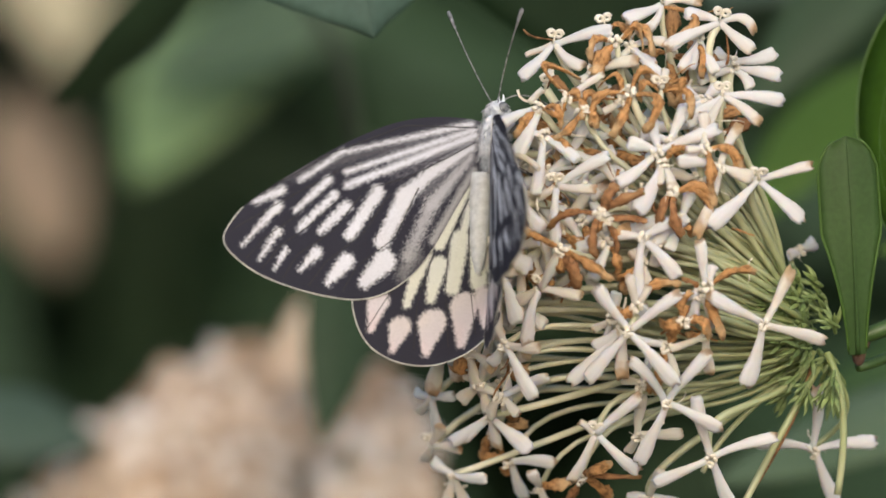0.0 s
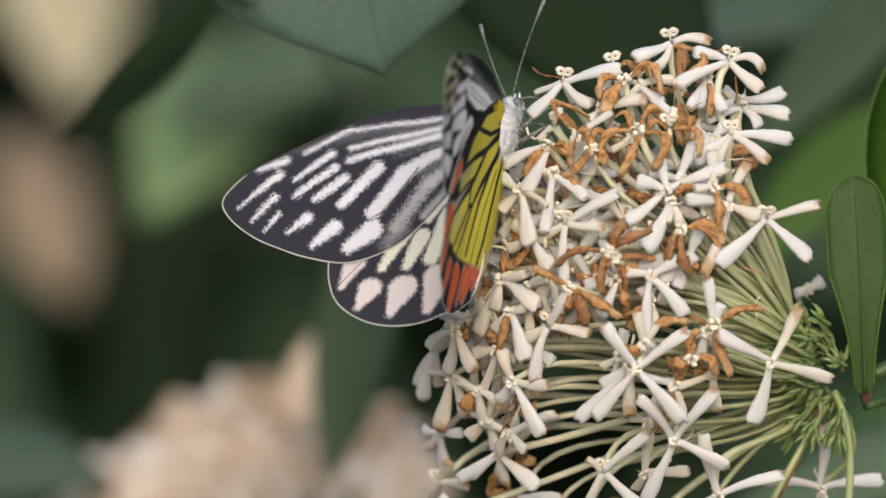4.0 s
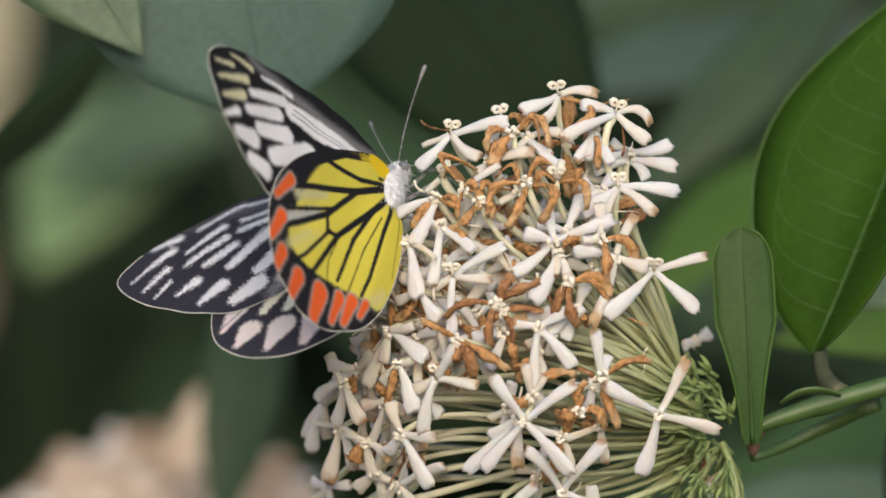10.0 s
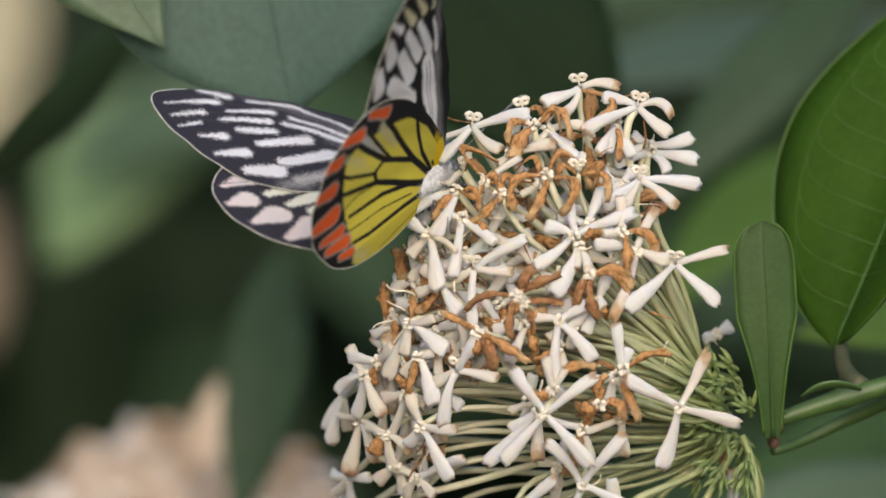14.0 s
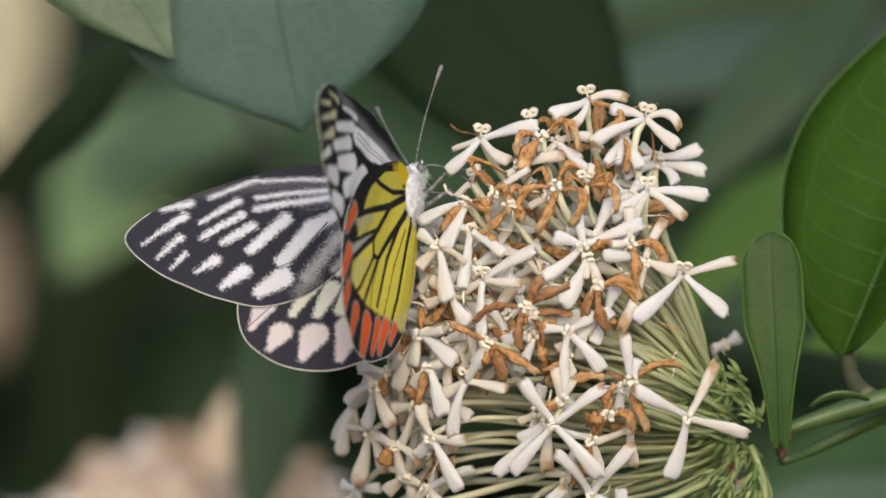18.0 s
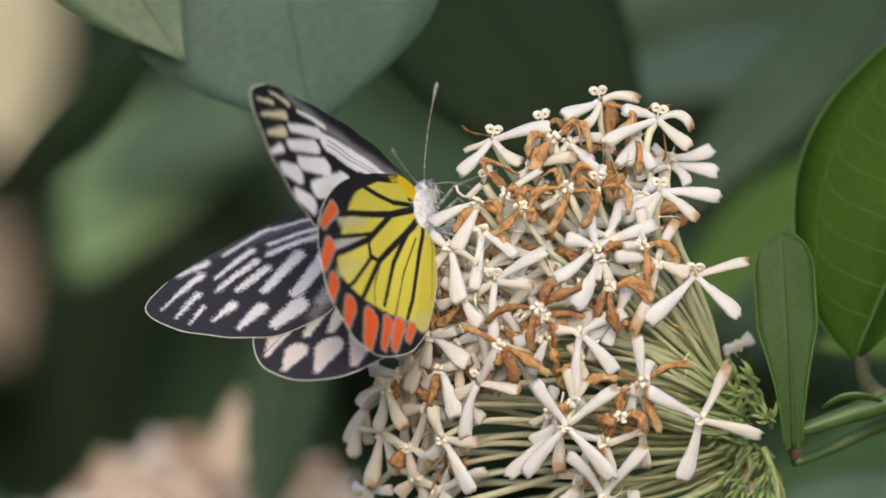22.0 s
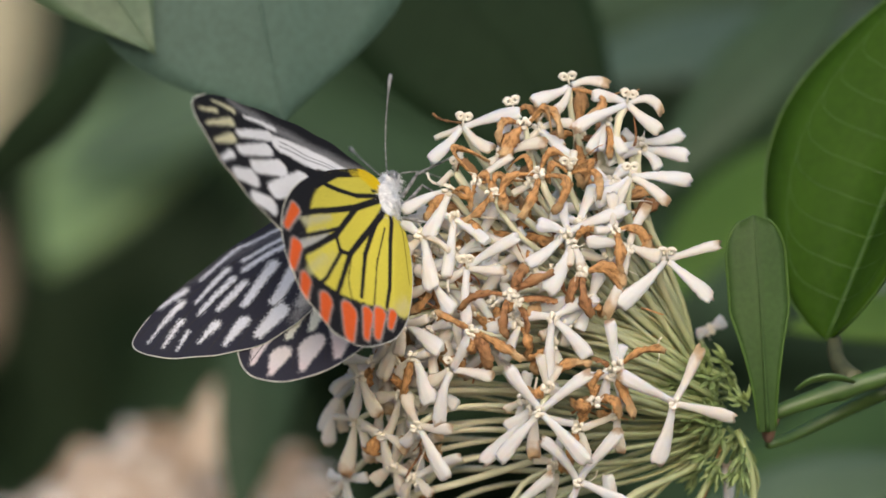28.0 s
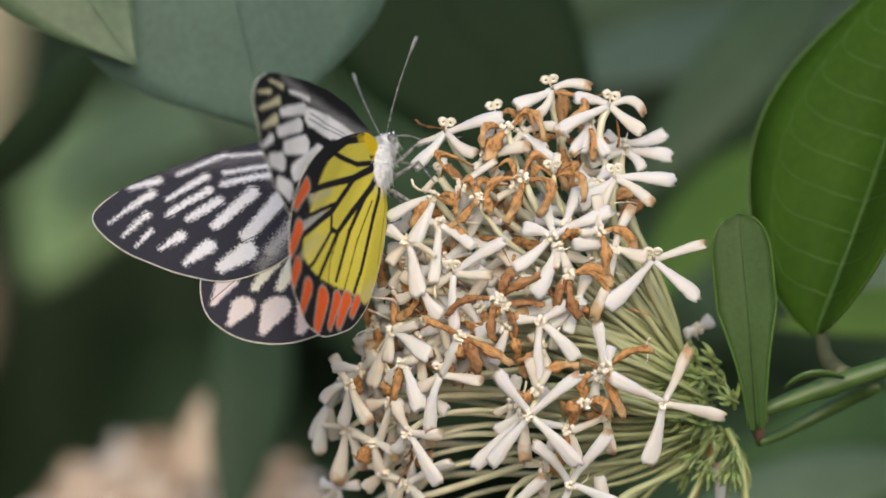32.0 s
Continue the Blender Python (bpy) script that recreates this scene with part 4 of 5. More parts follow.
bloom(9.3, -45.5, (-2.4, -4.0, "D", 0.6, 0.1), (3.6, 2.0, "B", 0.8, 0), (4.4, -4.0, "B", 0.8, 0.1), (8.0, -0.4, "D", 0.4, 0.05), deep=1)
bloom(3.5, -47.1, (1.8, -4.0, "C", 1.1, 0), (-1.0, 2.4, "W", 1, 0), (3.4, 0.8, "B", 0.8, 0), deep=1)
bloom(18.9, -48.4, (1.6, 3.7, "C", 1, 0), (-2.8, -0.3, "W", 1, 0), (4.0, -1.1, "W", 1, 0), deep=1)
bloom(17.3, -39.9, (0.4, 5.6, "C", 1, 0), (6.0, 0.4, "C", 1, 0), (-1.2, -2.4, "C", 0.8, 0), deep=4)
bloom(40.1, -14.2, (2.2, 1.3, "W", 1.2, 0), (-0.9, -0.3, "W", 0.9, 0), deep=22)
bloom(35.8, -15.9, (-1.3, -1.0, "W", 0.9, 0), (0.6, -1.6, "C", 0.9, 0), deep=20)
bloom(33.7, -10.3, (1.0, -1.6, "C", 0.8, 0), (-1.2, 1.8, "C", 0.7, 0), deep=14)


def filler(count, seed, low, least, most, bottom, top, deep, kinds):
    """Florets deeper in the head, between the others."""
    r = random.Random(seed)
    made = 0
    for _ in range(count * 40):
        if made == count:
            break
        a, q = r.uniform(0, 2 * math.pi), math.sqrt(r.uniform(0.0, 0.86))
        x, z = 20.5 + 34 * q * math.cos(a), -11.5 + 38 * q * math.sin(a)
        if not (least < x < most and bottom < z < top) or (z < -17 and x > 0) or z > 8 + 0.5 * (x - 5) or x < -10.5 + 0.58 * max(0.0, z + 20.7) or min(math.hypot(x - i, z - j) for i, j in blooms) < low:
            continue
        turn = r.uniform(0, 1.57)
        ps = []
        for k in range(4):
            b = turn + 1.5708 * k + r.uniform(-0.25, 0.25)
            ell = r.uniform(5.5, 7.6)
            ps.append((ell * math.cos(b) * max(0.3, min(1.0, (x + 13) / 22)), ell * math.sin(b), r.choice(kinds), r.uniform(0.85, 1.15), r.uniform(-0.08, 0.08)))
        bloom(x, z, *ps, deep=deep + r.uniform(0, 3))
        made += 1


filler(26, 5, 2.4, -14, 10, -50, 6, 3.5, "WWCTTB")
filler(20, 8, 1.8, -14, 5, -50, -2, 6.0, "WCTB")
filler(6, 10, 2.6, 4, 32, -4, 14, 8.0, "WCBBD")
filler(6, 11, 2.0, -5, 30, -40, 10, 18.0, "CTBD")

# small green cups and bracts where the tubes meet
cup_rnd = random.Random(9)
for i in range(44):
    if i % 3:
        q = Vector((cup_rnd.uniform(-9.5, 1.0), cup_rnd.uniform(-6, 4), cup_rnd.uniform(-1.5, 8.5)))
        q.z = min(q.z, 8.5 + 0.3 * q.x + 2.5)
        w = Vector((-0.7 + cup_rnd.uniform(-0.7, 0.8), q.y * 0.12, 0.5 + cup_rnd.uniform(-0.8, 0.6)))
    else:
        q = Vector((cup_rnd.uniform(-7.5, 1.0), cup_rnd.uniform(-5, 3), cup_rnd.uniform(-8, -2)))
        w = Vector((-0.6 + cup_rnd.uniform(-0.5, 0.9), q.y * 0.12, -0.8))
    s = cup_rnd.uniform(0.55, 0.9)
    part("calyx", cup_rnd.choice(CUPS), head, frame_of(q * MM, w.normalized(), Vector((0, -1, 0.4))) @ Matrix.Diagonal((s * 1.15, s * 0.85, s * 0.85, 1)))
# stalks whose florets have dropped
for points, r, mat in ((((-1.0, -2, -2.0), (1.6, -4, -7.0), (1.8, -3, -14.0), (0.4, -2, -22.0)), 0.55, TUBE), (((-2.0, 0, -4.0), (-5.0, -1, -9.0), (-9.0, -1, -16.0), (-13.0, 0, -24.0)), 0.5, TUBE),
                       (((-4.0, 1, -3.0), (-10.0, 2, -9.0), (-16.0, 3, -13.0), (-18.5, 2, -19.0)), 0.4, TUBE), (((-3.0, 0, -4.0), (-4.5, 0, -10.0), (-9.0, 0, -18.0), (-14.0, 0, -25.0)), 0.35, PETAL_DARK),
                       (((-4.0, 2, -3.0), (-12.0, 3, -8.0), (-22.0, 2, -9.0), (-32.0, 0, -12.0)), 0.5, TUBE)):
    pts = bezier(*[Vector(p) * MM for p in points], 14)
    part("bare_stalk", mesh_of("bare_stalk", *tube(pts, [r * MM] * 15, 7), mat), head)

# thin withered styles and shreds caught between the florets
shred_rnd = random.Random(31)
for i in range(70):
    x, z = shred_rnd.choice(blooms)
    x, z = x + shred_rnd.uniform(-3, 3), z + shred_rnd.uniform(-3, 3)
    y, n = surface(x, z)
    c = Vector((x * MM, (y + shred_rnd.uniform(0.0, 3.0)) * MM, 1.0 + z * MM)) - ho
    a = shred_rnd.uniform(0, 6.28)
    v = Vector((math.cos(a), shred_rnd.uniform(-0.3, 0.3), math.sin(a))) * shred_rnd.uniform(2.5, 6.0) * MM
    off = Vector((-v.z, 0, v.x)) * shred_rnd.uniform(-0.5, 0.5)
    pts = bezier(c - v * 0.5, c - v * 0.2 + off, c + v * 0.2 - off * 0.5, c + v * 0.5, 7)
    w = shred_rnd.uniform(0.14, 0.34) * MM
    part("withered_style", mesh_of("withered_style", *tube(pts, [w * (1.1 - 0.07 * k) * (1 + 0.2 * math.sin(3 * k + i)) for k in range(8)], 5, 0.6), shred_rnd.choice((PETAL_BROWN, PETAL_DARK, STIGMA, STIGMA))), head)
# ---- the blurred flower heads behind ----
far_rnd = random.Random(31)
FAR_LOOKS = (LITTER, LITTER_PALE, LITTER, LITTER_DARK, LITTER_PALE)
LOOKS.update({str(i): look_of for i, look_of in enumerate(FAR_LOOKS)})
far_petals = [petal_mesh(str(i), 0.95, 0.05 * i - 0.1, 60 + i) for i in range(5)]


def far_flower(label, place, rx, ry, rz, count, lean):
    ob = thing("flower_head", label, "flower", "flower heads", place)
    for i in range(count):
        a, b = far_rnd.uniform(0, 2 * math.pi), math.acos(far_rnd.uniform(-0.1, 1))
        n = Vector((math.sin(b) * math.cos(a), math.sin(b) * math.sin(a), math.cos(b)))
        k = far_rnd.uniform(0.82, 1.03)
        c = Vector((n.x * rx * k + lean * n.z * rx, n.y * ry * k, n.z * rz * k)) * MM
        fl = part("floret", mesh_of("floret", *tube([c, c * 0.5, Vector((0, 0, -0.002))], [0.6 * MM, 0.6 * MM, 0.4 * MM], 5), TUBE), ob)
        shade = int(2.5 + 4.5 * noise.noise(c * 210 + Vector((3, 7, 1))) + far_rnd.uniform(-0.9, 0.9)) % 5
        for q in range(4):
            v = n.cross(Vector((math.cos(q * 1.57 + a), 0.3, math.sin(q * 1.57 + a)))).normalized() + n * far_rnd.uniform(-0.1, 0.6)
            part("petal", far_petals[shade if far_rnd.random() < 0.7 else far_rnd.randrange(5)], fl, frame_of(c, v, n) @ Matrix.Diagonal((0.95, 1.4, 1.4, 1)))
    f = ob.location.z
    pts = bezier(Vector((0, 0, 0.0)), Vector((0, 0, -0.2)), Vector((-0.05, 0.1, -0.5)), Vector((-0.05, 0.1, -f - 0.03)), 12)
    part("stalk", mesh_of("stalk", *tube(pts, [0.002] * 13, 8), STEM), ob)
    return ob


far_head = far_flower("withered straw-brown flower head out of focus", (-0.0722, 0.3200, 0.9262), 25.7, 19, 35, 400, 0.9)
fo = far_head.location.copy()
leaf("bract", "pointed tan bract on the withered flower head", Vector((-0.0436, 0.3000, 0.9553)) - fo, Vector((-0.0396, 0.3000, 0.9728)) - fo, (0.2, -1, 0.2), 0.0066, LITTER, sag=0.05, fold=0.3, widest=0.4, seed=51, parent=far_head)
far_flower("smaller withered flower head out of focus", (-0.0256, 0.2800, 0.9298), 8.6, 12, 28, 140, 0.1)


# ---- butterfly ----
# Wing plans in millimetres: u out from the body, v forward.
FORE = [(0.3, 3.0), (1.6, 4.7), (8.0, 5.5), (14.2, 4.9), (21.8, 2.5), (29.6, -1.0), (35.4, -4.0), (38.6, -6.8), (39.9, -9.2), (38.9, -11.5), (36.0, -14.3), (31.5, -16.8), (26.6, -18.6), (22.0, -19.6), (18.0, -19.2), (14.1, -17.3), (10.5, -14.0), (5.5, -7.0), (1.0, -1.0)]
HIND = [(0.4, 4.4), (3.8, 4.7), (7.4, 2.8), (13.4, -2.0), (19.2, -8.2), (22.8, -15.0), (23.3, -20.6), (21.9, -25.6), (19.2, -28.9), (15.2, -31.2), (11.0, -32.1), (6.0, -31.2), (1.3, -28.0), (-2.2, -24.2), (-4.6, -17.5), (-5.2, -9.0), (-3.2, -1.0)]
INK, SMOKE, SNOW, CREAM = (0.014, 0.014, 0.017), (0.040, 0.040, 0.058), (0.86, 0.875, 0.94), (0.82, 0.84, 0.79)
CHALK = (0.86, 0.865, 0.885)
PINK, YELLOW, RED, BUFF, MIST = (0.80, 0.75, 0.785), (0.73, 0.65, 0.09), (0.80, 0.135, 0.028), (0.72, 0.69, 0.46), (0.52, 0.53, 0.50)


def closed_curve(pts, n):
    """n points along a smooth closed curve through pts."""
    p = np.array(pts)
    k = len(p)
    out = []
    for i in range(k):
        a, b, c, d = p[i - 1], p[i], p[(i + 1) % k], p[(i + 2) % k]
        for s in np.linspace(0, 1, 16, endpoint=False):
            out.append(0.5 * ((2 * b) + (c - a) * s + (2 * a - 5 * b + 4 * c - d) * s * s + (3 * b - 3 * c + d - a) * s ** 3))
    out = np.array(out)
    gap = np.linalg.norm(np.roll(out, -1, 0) - out, axis=1)
    run = np.r_[0, np.cumsum(gap)]
    loop = np.vstack([out, out[:1]])
    at = np.linspace(0, run[-1], n, endpoint=False)
    return np.c_[np.interp(at, run, loop[:, 0]), np.interp(at, run, loop[:, 1])]


class Paint:
    """Scale colours on points u, v of a wing, laid down mark by mark with dusty edges."""

    def __init__(self, u, v, ground, seed, bold=1.0, rough=0.8):
        self.bold, self.rough = bold, rough
        self.u, self.v = u, v
        self.col = np.tile(np.array(ground, float), (len(u), 1))
        self.dust = np.random.default_rng(seed).uniform(-1, 1, len(u))

    def lay(self, d, colour, soft=0.18, much=1.0):
        a = np.clip(0.5 - (d + self.dust * soft * self.rough) / (2 * soft), 0, 1)[:, None] * much
        self.col = self.col * (1 - a) + np.array(colour) * a

    def streak(self, u0, v0, r0, u1, v1, r1, colour, soft=0.22, much=1.0):
        r0, r1 = r0 * self.bold, r1 * self.bold
        dx, dy = u1 - u0, v1 - v0
        t = np.clip(((self.u - u0) * dx + (self.v - v0) * dy) / (dx * dx + dy * dy + 1e-9), 0, 1)
        self.lay(np.hypot(self.u - u0 - t * dx, self.v - v0 - t * dy) - (r0 + (r1 - r0) * t), colour, soft, much)

    def line(self, pts, w0, w1, colour, soft=0.1):
        k = len(pts) - 1
        for i in range(k):
            self.streak(*pts[i], w0 + (w1 - w0) * i / k, *pts[i + 1], w0 + (w1 - w0) * (i + 1) / k, colour, soft)

    def field(self, pts, colour, soft=0.25):
        """Fill a rounded area given by its corners."""
        p = closed_curve(pts, 160)
        q = np.roll(p, -1, 0)
        inside = np.zeros(len(self.u), bool)
        near = np.full(len(self.u), 1e9)
        for (ax, ay), (bx, by) in zip(p, q):
            cross = (ay > self.v) != (by > self.v)
            with np.errstate(divide="ignore", invalid="ignore"):
                inside ^= cross & (self.u < (bx - ax) * (self.v - ay) / (by - ay + 1e-12) + ax)
            near = np.minimum(near, np.hypot(self.u - ax, self.v - ay))
        self.lay(np.where(inside, -near, near), colour, soft)


def paint_fore_upper(u, v):
    p = Paint(u, v, SMOKE, 1, 1.25, 1.3)

    def S(*q):
        p.streak(*q[:7], q[7] if len(q) > 7 else 0.24, q[8] if len(q) > 8 else 1.0)
    S(2, 4.0, 0.5, 30, -1.0, 0.5, (0.18, 0.18, 0.20), 0.6, 0.6)
    S(2.0, 2.4, 0.8, 14, -0.6, 1.0, (0.34, 0.34, 0.38), 0.9, 0.55)
    S(2.0, 1.0, 0.6, 10, -4.5, 0.8, (0.34, 0.34, 0.38), 0.9, 0.5)
    S(20.9, 1.6, 0.18, 2.2, 4.2, 0.30, SNOW)
    S(28.2, -1.9, 0.22, 21.5, 1.7, 0.26, SNOW)
    S(21.4, -1.2, 0.26, 1.9, 3.4, 0.28, SNOW)
    S(21.4, -3.0, 0.36, 1.9, 2.6, 0.36, SNOW)
    S(29.2, -5.9, 0.26, 24.1, -2.1, 0.44, SNOW)
    S(28.9, -8.4, 0.35, 23.4, -4.2, 0.44, SNOW)
    S(25.8, -8.9, 0.40, 21.9, -5.9, 0.62, SNOW)
    S(21.8, -9.8, 0.60, 17.0, -4.2, 0.72, SNOW)
    S(17.2, -11.2, 0.80, 13.0, -5.0, 0.95, SNOW)
    S(13.4, -5.2, 0.85, 9.0, -2.2, 0.66, SNOW)
    S(9.0, -2.2, 0.66, 2.4, 1.0, 0.34, SNOW)
    S(13.6, -13.4, 0.62, 9.4, -6.6, 0.72, (0.58, 0.58, 0.62), 0.45, 0.9)
    S(9.4, -6.6, 0.72, 2.8, -0.4, 0.36, (0.60, 0.60, 0.64), 0.3, 0.95)
    S(9.6, -11.4, 0.42, 2.6, -2.2, 0.34, (0.56, 0.56, 0.58), 0.3, 0.9)
    S(34.9, -4.3, 0.26, 30.9, -3.0, 0.44, SNOW)
    S(37.3, -10.0, 0.09, 31.7, -5.1, 0.53, SNOW)
    S(35.1, -12.2, 0.09, 32.0, -8.5, 0.46, SNOW)
    S(33.0, -13.6, 0.09, 31.2, -11.2, 0.36, SNOW)
    S(29.4, -14.0, 0.22, 26.7, -11.8, 0.60, SNOW)
    S(25.5, -16.0, 0.40, 22.6, -13.3, 0.90, SNOW)
    S(20.2, -16.4, 0.70, 17.0, -13.7, 1.25, SNOW)
    S(14.6, -16.0, 0.5, 12.6, -13.0, 0.8, (0.45, 0.45, 0.46), 0.6, 0.6)
    return p.col


def paint_fore_under(u, v):
    p = Paint(u, v, INK, 2, 1.42)
    S = p.streak
    S(2, 4.0, 0.8, 32, -2.4, 0.4, (0.24, 0.24, 0.25), 0.6, 0.85)
    S(38.4, -9.0, 0.14, 34.9, -6.8, 0.26, BUFF)
    S(37.0, -11.0, 0.16, 31.4, -6.2, 0.50, BUFF)
    S(35.6, -5.4, 0.14, 31.0, -3.7, 0.30, BUFF)
    S(35.1, -12.9, 0.22, 31.2, -9.2, 0.56, BUFF)
    S(33.4, -15.0, 0.26, 31.5, -12.6, 0.50, CHALK)
    S(29.7, -7.2, 0.50, 23.2, -2.6, 0.60, CHALK)
    S(29.6, -10.5, 0.58, 23.6, -5.6, 0.74, CHALK)
    S(28.5, -2.9, 0.20, 22.2, -0.4, 0.34, CHALK)
    S(21.4, -2.9, 1.00, 14.9, -0.9, 1.20, CHALK)
    S(14.9, -0.8, 1.20, 4.5, 2.5, 0.40, CHALK)
    S(30.4, -15.7, 0.70, 27.0, -13.9, 1.02, CHALK)
    S(26.6, -11.3, 0.72, 21.2, -7.6, 1.02, CHALK)
    S(26.3, -17.2, 0.80, 23.4, -16.7, 1.05, CHALK)
    S(22.6, -13.1, 0.95, 16.2, -6.6, 1.30, CHALK)
    S(17.5, -15.5, 1.2, 8.0, -4.0, 1.4, MIST)
    for a, b in (((7, 1.5), (21.0, -2.2)), ((7, 1.1), (21.2, -3.2))):
        p.line([a, b], 0.03, 0.07, (0.16, 0.16, 0.18), 0.1)
    return p.col


def paint_hind_upper(u, v):
    p = Paint(u, v, SMOKE, 3, 1.36, 1.1)

    def S(*q):
        p.streak(*q, 0.22)
    S(14.6, -20.5, 0.45, 11.4, -13.7, 0.95, CREAM)
    S(10.9, -20.5, 0.55, 9.3, -15.7, 1.05, CREAM)
    S(7.5, -19.6, 0.85, 5.6, -12.4, 1.05, CREAM)
    S(8.8, -12.5, 0.68, 2.8, -2.7, 0.72, CREAM)
    S(5.0, -11.3, 0.48, 2.2, -4.4, 0.54, CREAM)
    S(3.4, -19.5, 1.00, 1.9, -4.4, 0.95, CREAM)
    S(-0.6, -17.0, 1.20, -1.2, -4.0, 1.2, CREAM)
    S(20.3, -23.0, 0.36, 18.8, -19.2, 1.25, PINK)
    S(17.4, -26.9, 0.36, 16.0, -24.0, 1.35, PINK)
    S(12.4, -28.6, 0.45, 11.1, -24.4, 1.65, PINK)
    S(7.0, -28.6, 0.45, 6.0, -23.0, 1.65, PINK)
    S(3.0, -26.4, 0.45, 2.9, -21.8, 0.99, PINK)
    S(0.6, -24.4, 0.35, 0.4, -20.6, 0.80, PINK)
    return p.col


def paint_hind_under(u, v):
    p = Paint(u, v, INK, 4)
    S = p.streak
    p.field([(0.7, 5.2), (6.5, 2.9), (12.6, -2.4), (16.0, -8.6), (17.2, -13.3), (18.0, -18.5), (17.6, -23.4), (13.6, -24.9), (8.6, -23.9), (3.5, -22.3), (0.4, -21.4), (-3.4, -20.6), (-6.0, -15.6), (-6.4, -7.1), (-5.6, -0.8), (-1.7, 1.8)], YELLOW, 0.3)
    S(18.2, -15.6, 0.9, 12.4, -10.4, 0.55, (0.60, 0.58, 0.36), 0.5, 0.85)
    S(18.4, -20.6, 1.2, 13.0, -14.6, 0.8, MIST, 0.5)
    S(17.0, -24.4, 0.8, 13.6, -19.4, 0.7, (0.60, 0.58, 0.30), 0.5, 0.7)
    S(14.6, -24.0, 0.6, 11.6, -18.0, 0.9, (0.66, 0.60, 0.20), 0.6, 0.6)
    S(-2.2, -19.8, 1.0, -3.6, -17.5, 0.8, (0.72, 0.66, 0.40), 0.8, 0.6)
    V = p.line
    V([(4.6, 3.3), (5.6, 2.9), (10.8, -0.7), (15.8, -6.6)], 0.45, 0.59, INK)
    V([(1.0, 1.6), (6.4, -2.1), (13.8, -4.9)], 0.39, 0.44, INK)
    V([(0.4, 1.4), (6.6, -4.7), (15.7, -11.8), (19.0, -14.6)], 0.59, 0.44, INK)
    V([(6.5, -4.8), (11.1, -13.3), (16.0, -19.2), (19.9, -23.6)], 0.47, 0.52, INK)
    V([(11.1, -13.3), (10.2, -16.0), (7.8, -14.9)], 0.39, 0.39, INK)
    V([(-0.6, 1.1), (2.8, -5.9), (7.8, -14.9), (10.0, -22.3), (11.3, -26.3)], 0.55, 0.42, INK)
    V([(2.3, -4.8), (4.5, -12.9), (5.4, -21.9)], 0.42, 0.31, INK)
    V([(-1.0, 1.1), (-0.4, -7.0), (-0.1, -16.8), (0.5, -21.0)], 0.39, 0.31, INK)
    V([(-1.9, 1.5), (-3.3, -4.8), (-4.5, -13.2)], 0.10, 0.08, (0.25, 0.20, 0.02))
    V([(9.8, -15.6), (13.4, -23.7), (16.4, -27.6)], 0.32, 0.32, INK)
    V([(10.2, -11.4), (15.6, -16.2), (20.8, -20.8)], 0.30, 0.34, INK)
    V([(7.4, -14.6), (8.2, -20.0), (7.2, -24.6)], 0.12, 0.12, INK)
    V([(0.6, -5.0), (2.2, -13.0), (2.9, -22.4)], 0.13, 0.13, INK)
    reds = ((22.3, -19.2, 0.60, 20.3, -14.4, 0.95), (21.1, -26.4, 0.76, 20.1, -21.6, 1.1), (18.2, -30.0, 0.82, 17.9, -26.8, 1.2), (13.8, -32.0, 0.82, 13.4, -27.9, 1.36), (8.1, -31.4, 0.98, 8.1, -26.4, 1.60), (4.3, -29.0, 0.60, 4.1, -24.2, 1.04), (2.0, -27.4, 0.62, 1.7, -22.8, 1.04), (-0.4, -24.2, 0.45, -0.7, -21.6, 0.70))
    for q in reds:
        S(q[0], q[1], q[2] + 0.28, q[3], q[4], q[5] + 0.28, (0.42, 0.38, 0.36), 0.22)
    for q in reds:
        S(*q, RED, 0.16)
    S(-1.0, 3.6, 1.6, 4.6, 3.6, 1.35, (0.86, 0.62, 0.01), 0.3)
    S(3.6, 3.9, 0.8, 7.0, 2.0, 0.4, (0.80, 0.60, 0.03), 0.5, 0.8)
    S(1.6, 2.2, 0.2, 2.6, 1.6, 0.3, INK, 0.15)
    return p.col


def relief(u, v, bow, wrap):
    """Height of a wing's middle sheet (mm): bowed, a little rippled, the hindwing's inner margin tucked down."""
    z = bow * np.sin(np.clip(u / 40, -0.2, 1) * math.pi) + 0.10 * np.sin(u * 0.9 + v * 0.25) * np.clip(u / 10, 0, 1)
    if wrap:
        z = z - 1.0 * np.clip((5.5 - u) / 6.5, 0, 1) ** 1.5 * np.clip((v + 30) / 10, 0, 1) * np.clip((2 - v) / 5, 0, 1)
    return z


# how each wing's plan is stretched, skewed and shifted on this animal: rows of (u, v, 1)
BUILD = {("forewing", "left"): ((0.968, 0.088, -0.066), (-0.081, 1.018, -0.107)), ("hindwing", "left"): ((0.944, 0.046, -0.015), (-0.188, 0.895, 0.124)),
         ("forewing", "right"): ((1.063, 0.064, -0.203), (-0.096, 0.915, 0.478)), ("hindwing", "right"): ((0.935, 0.018, 0.237), (-0.010, 0.931, -0.065))}


def built(build, u, v):
    return build[0][0] * u + build[0][1] * v + build[0][2], build[1][0] * u + build[1][1] * v + build[1][2]


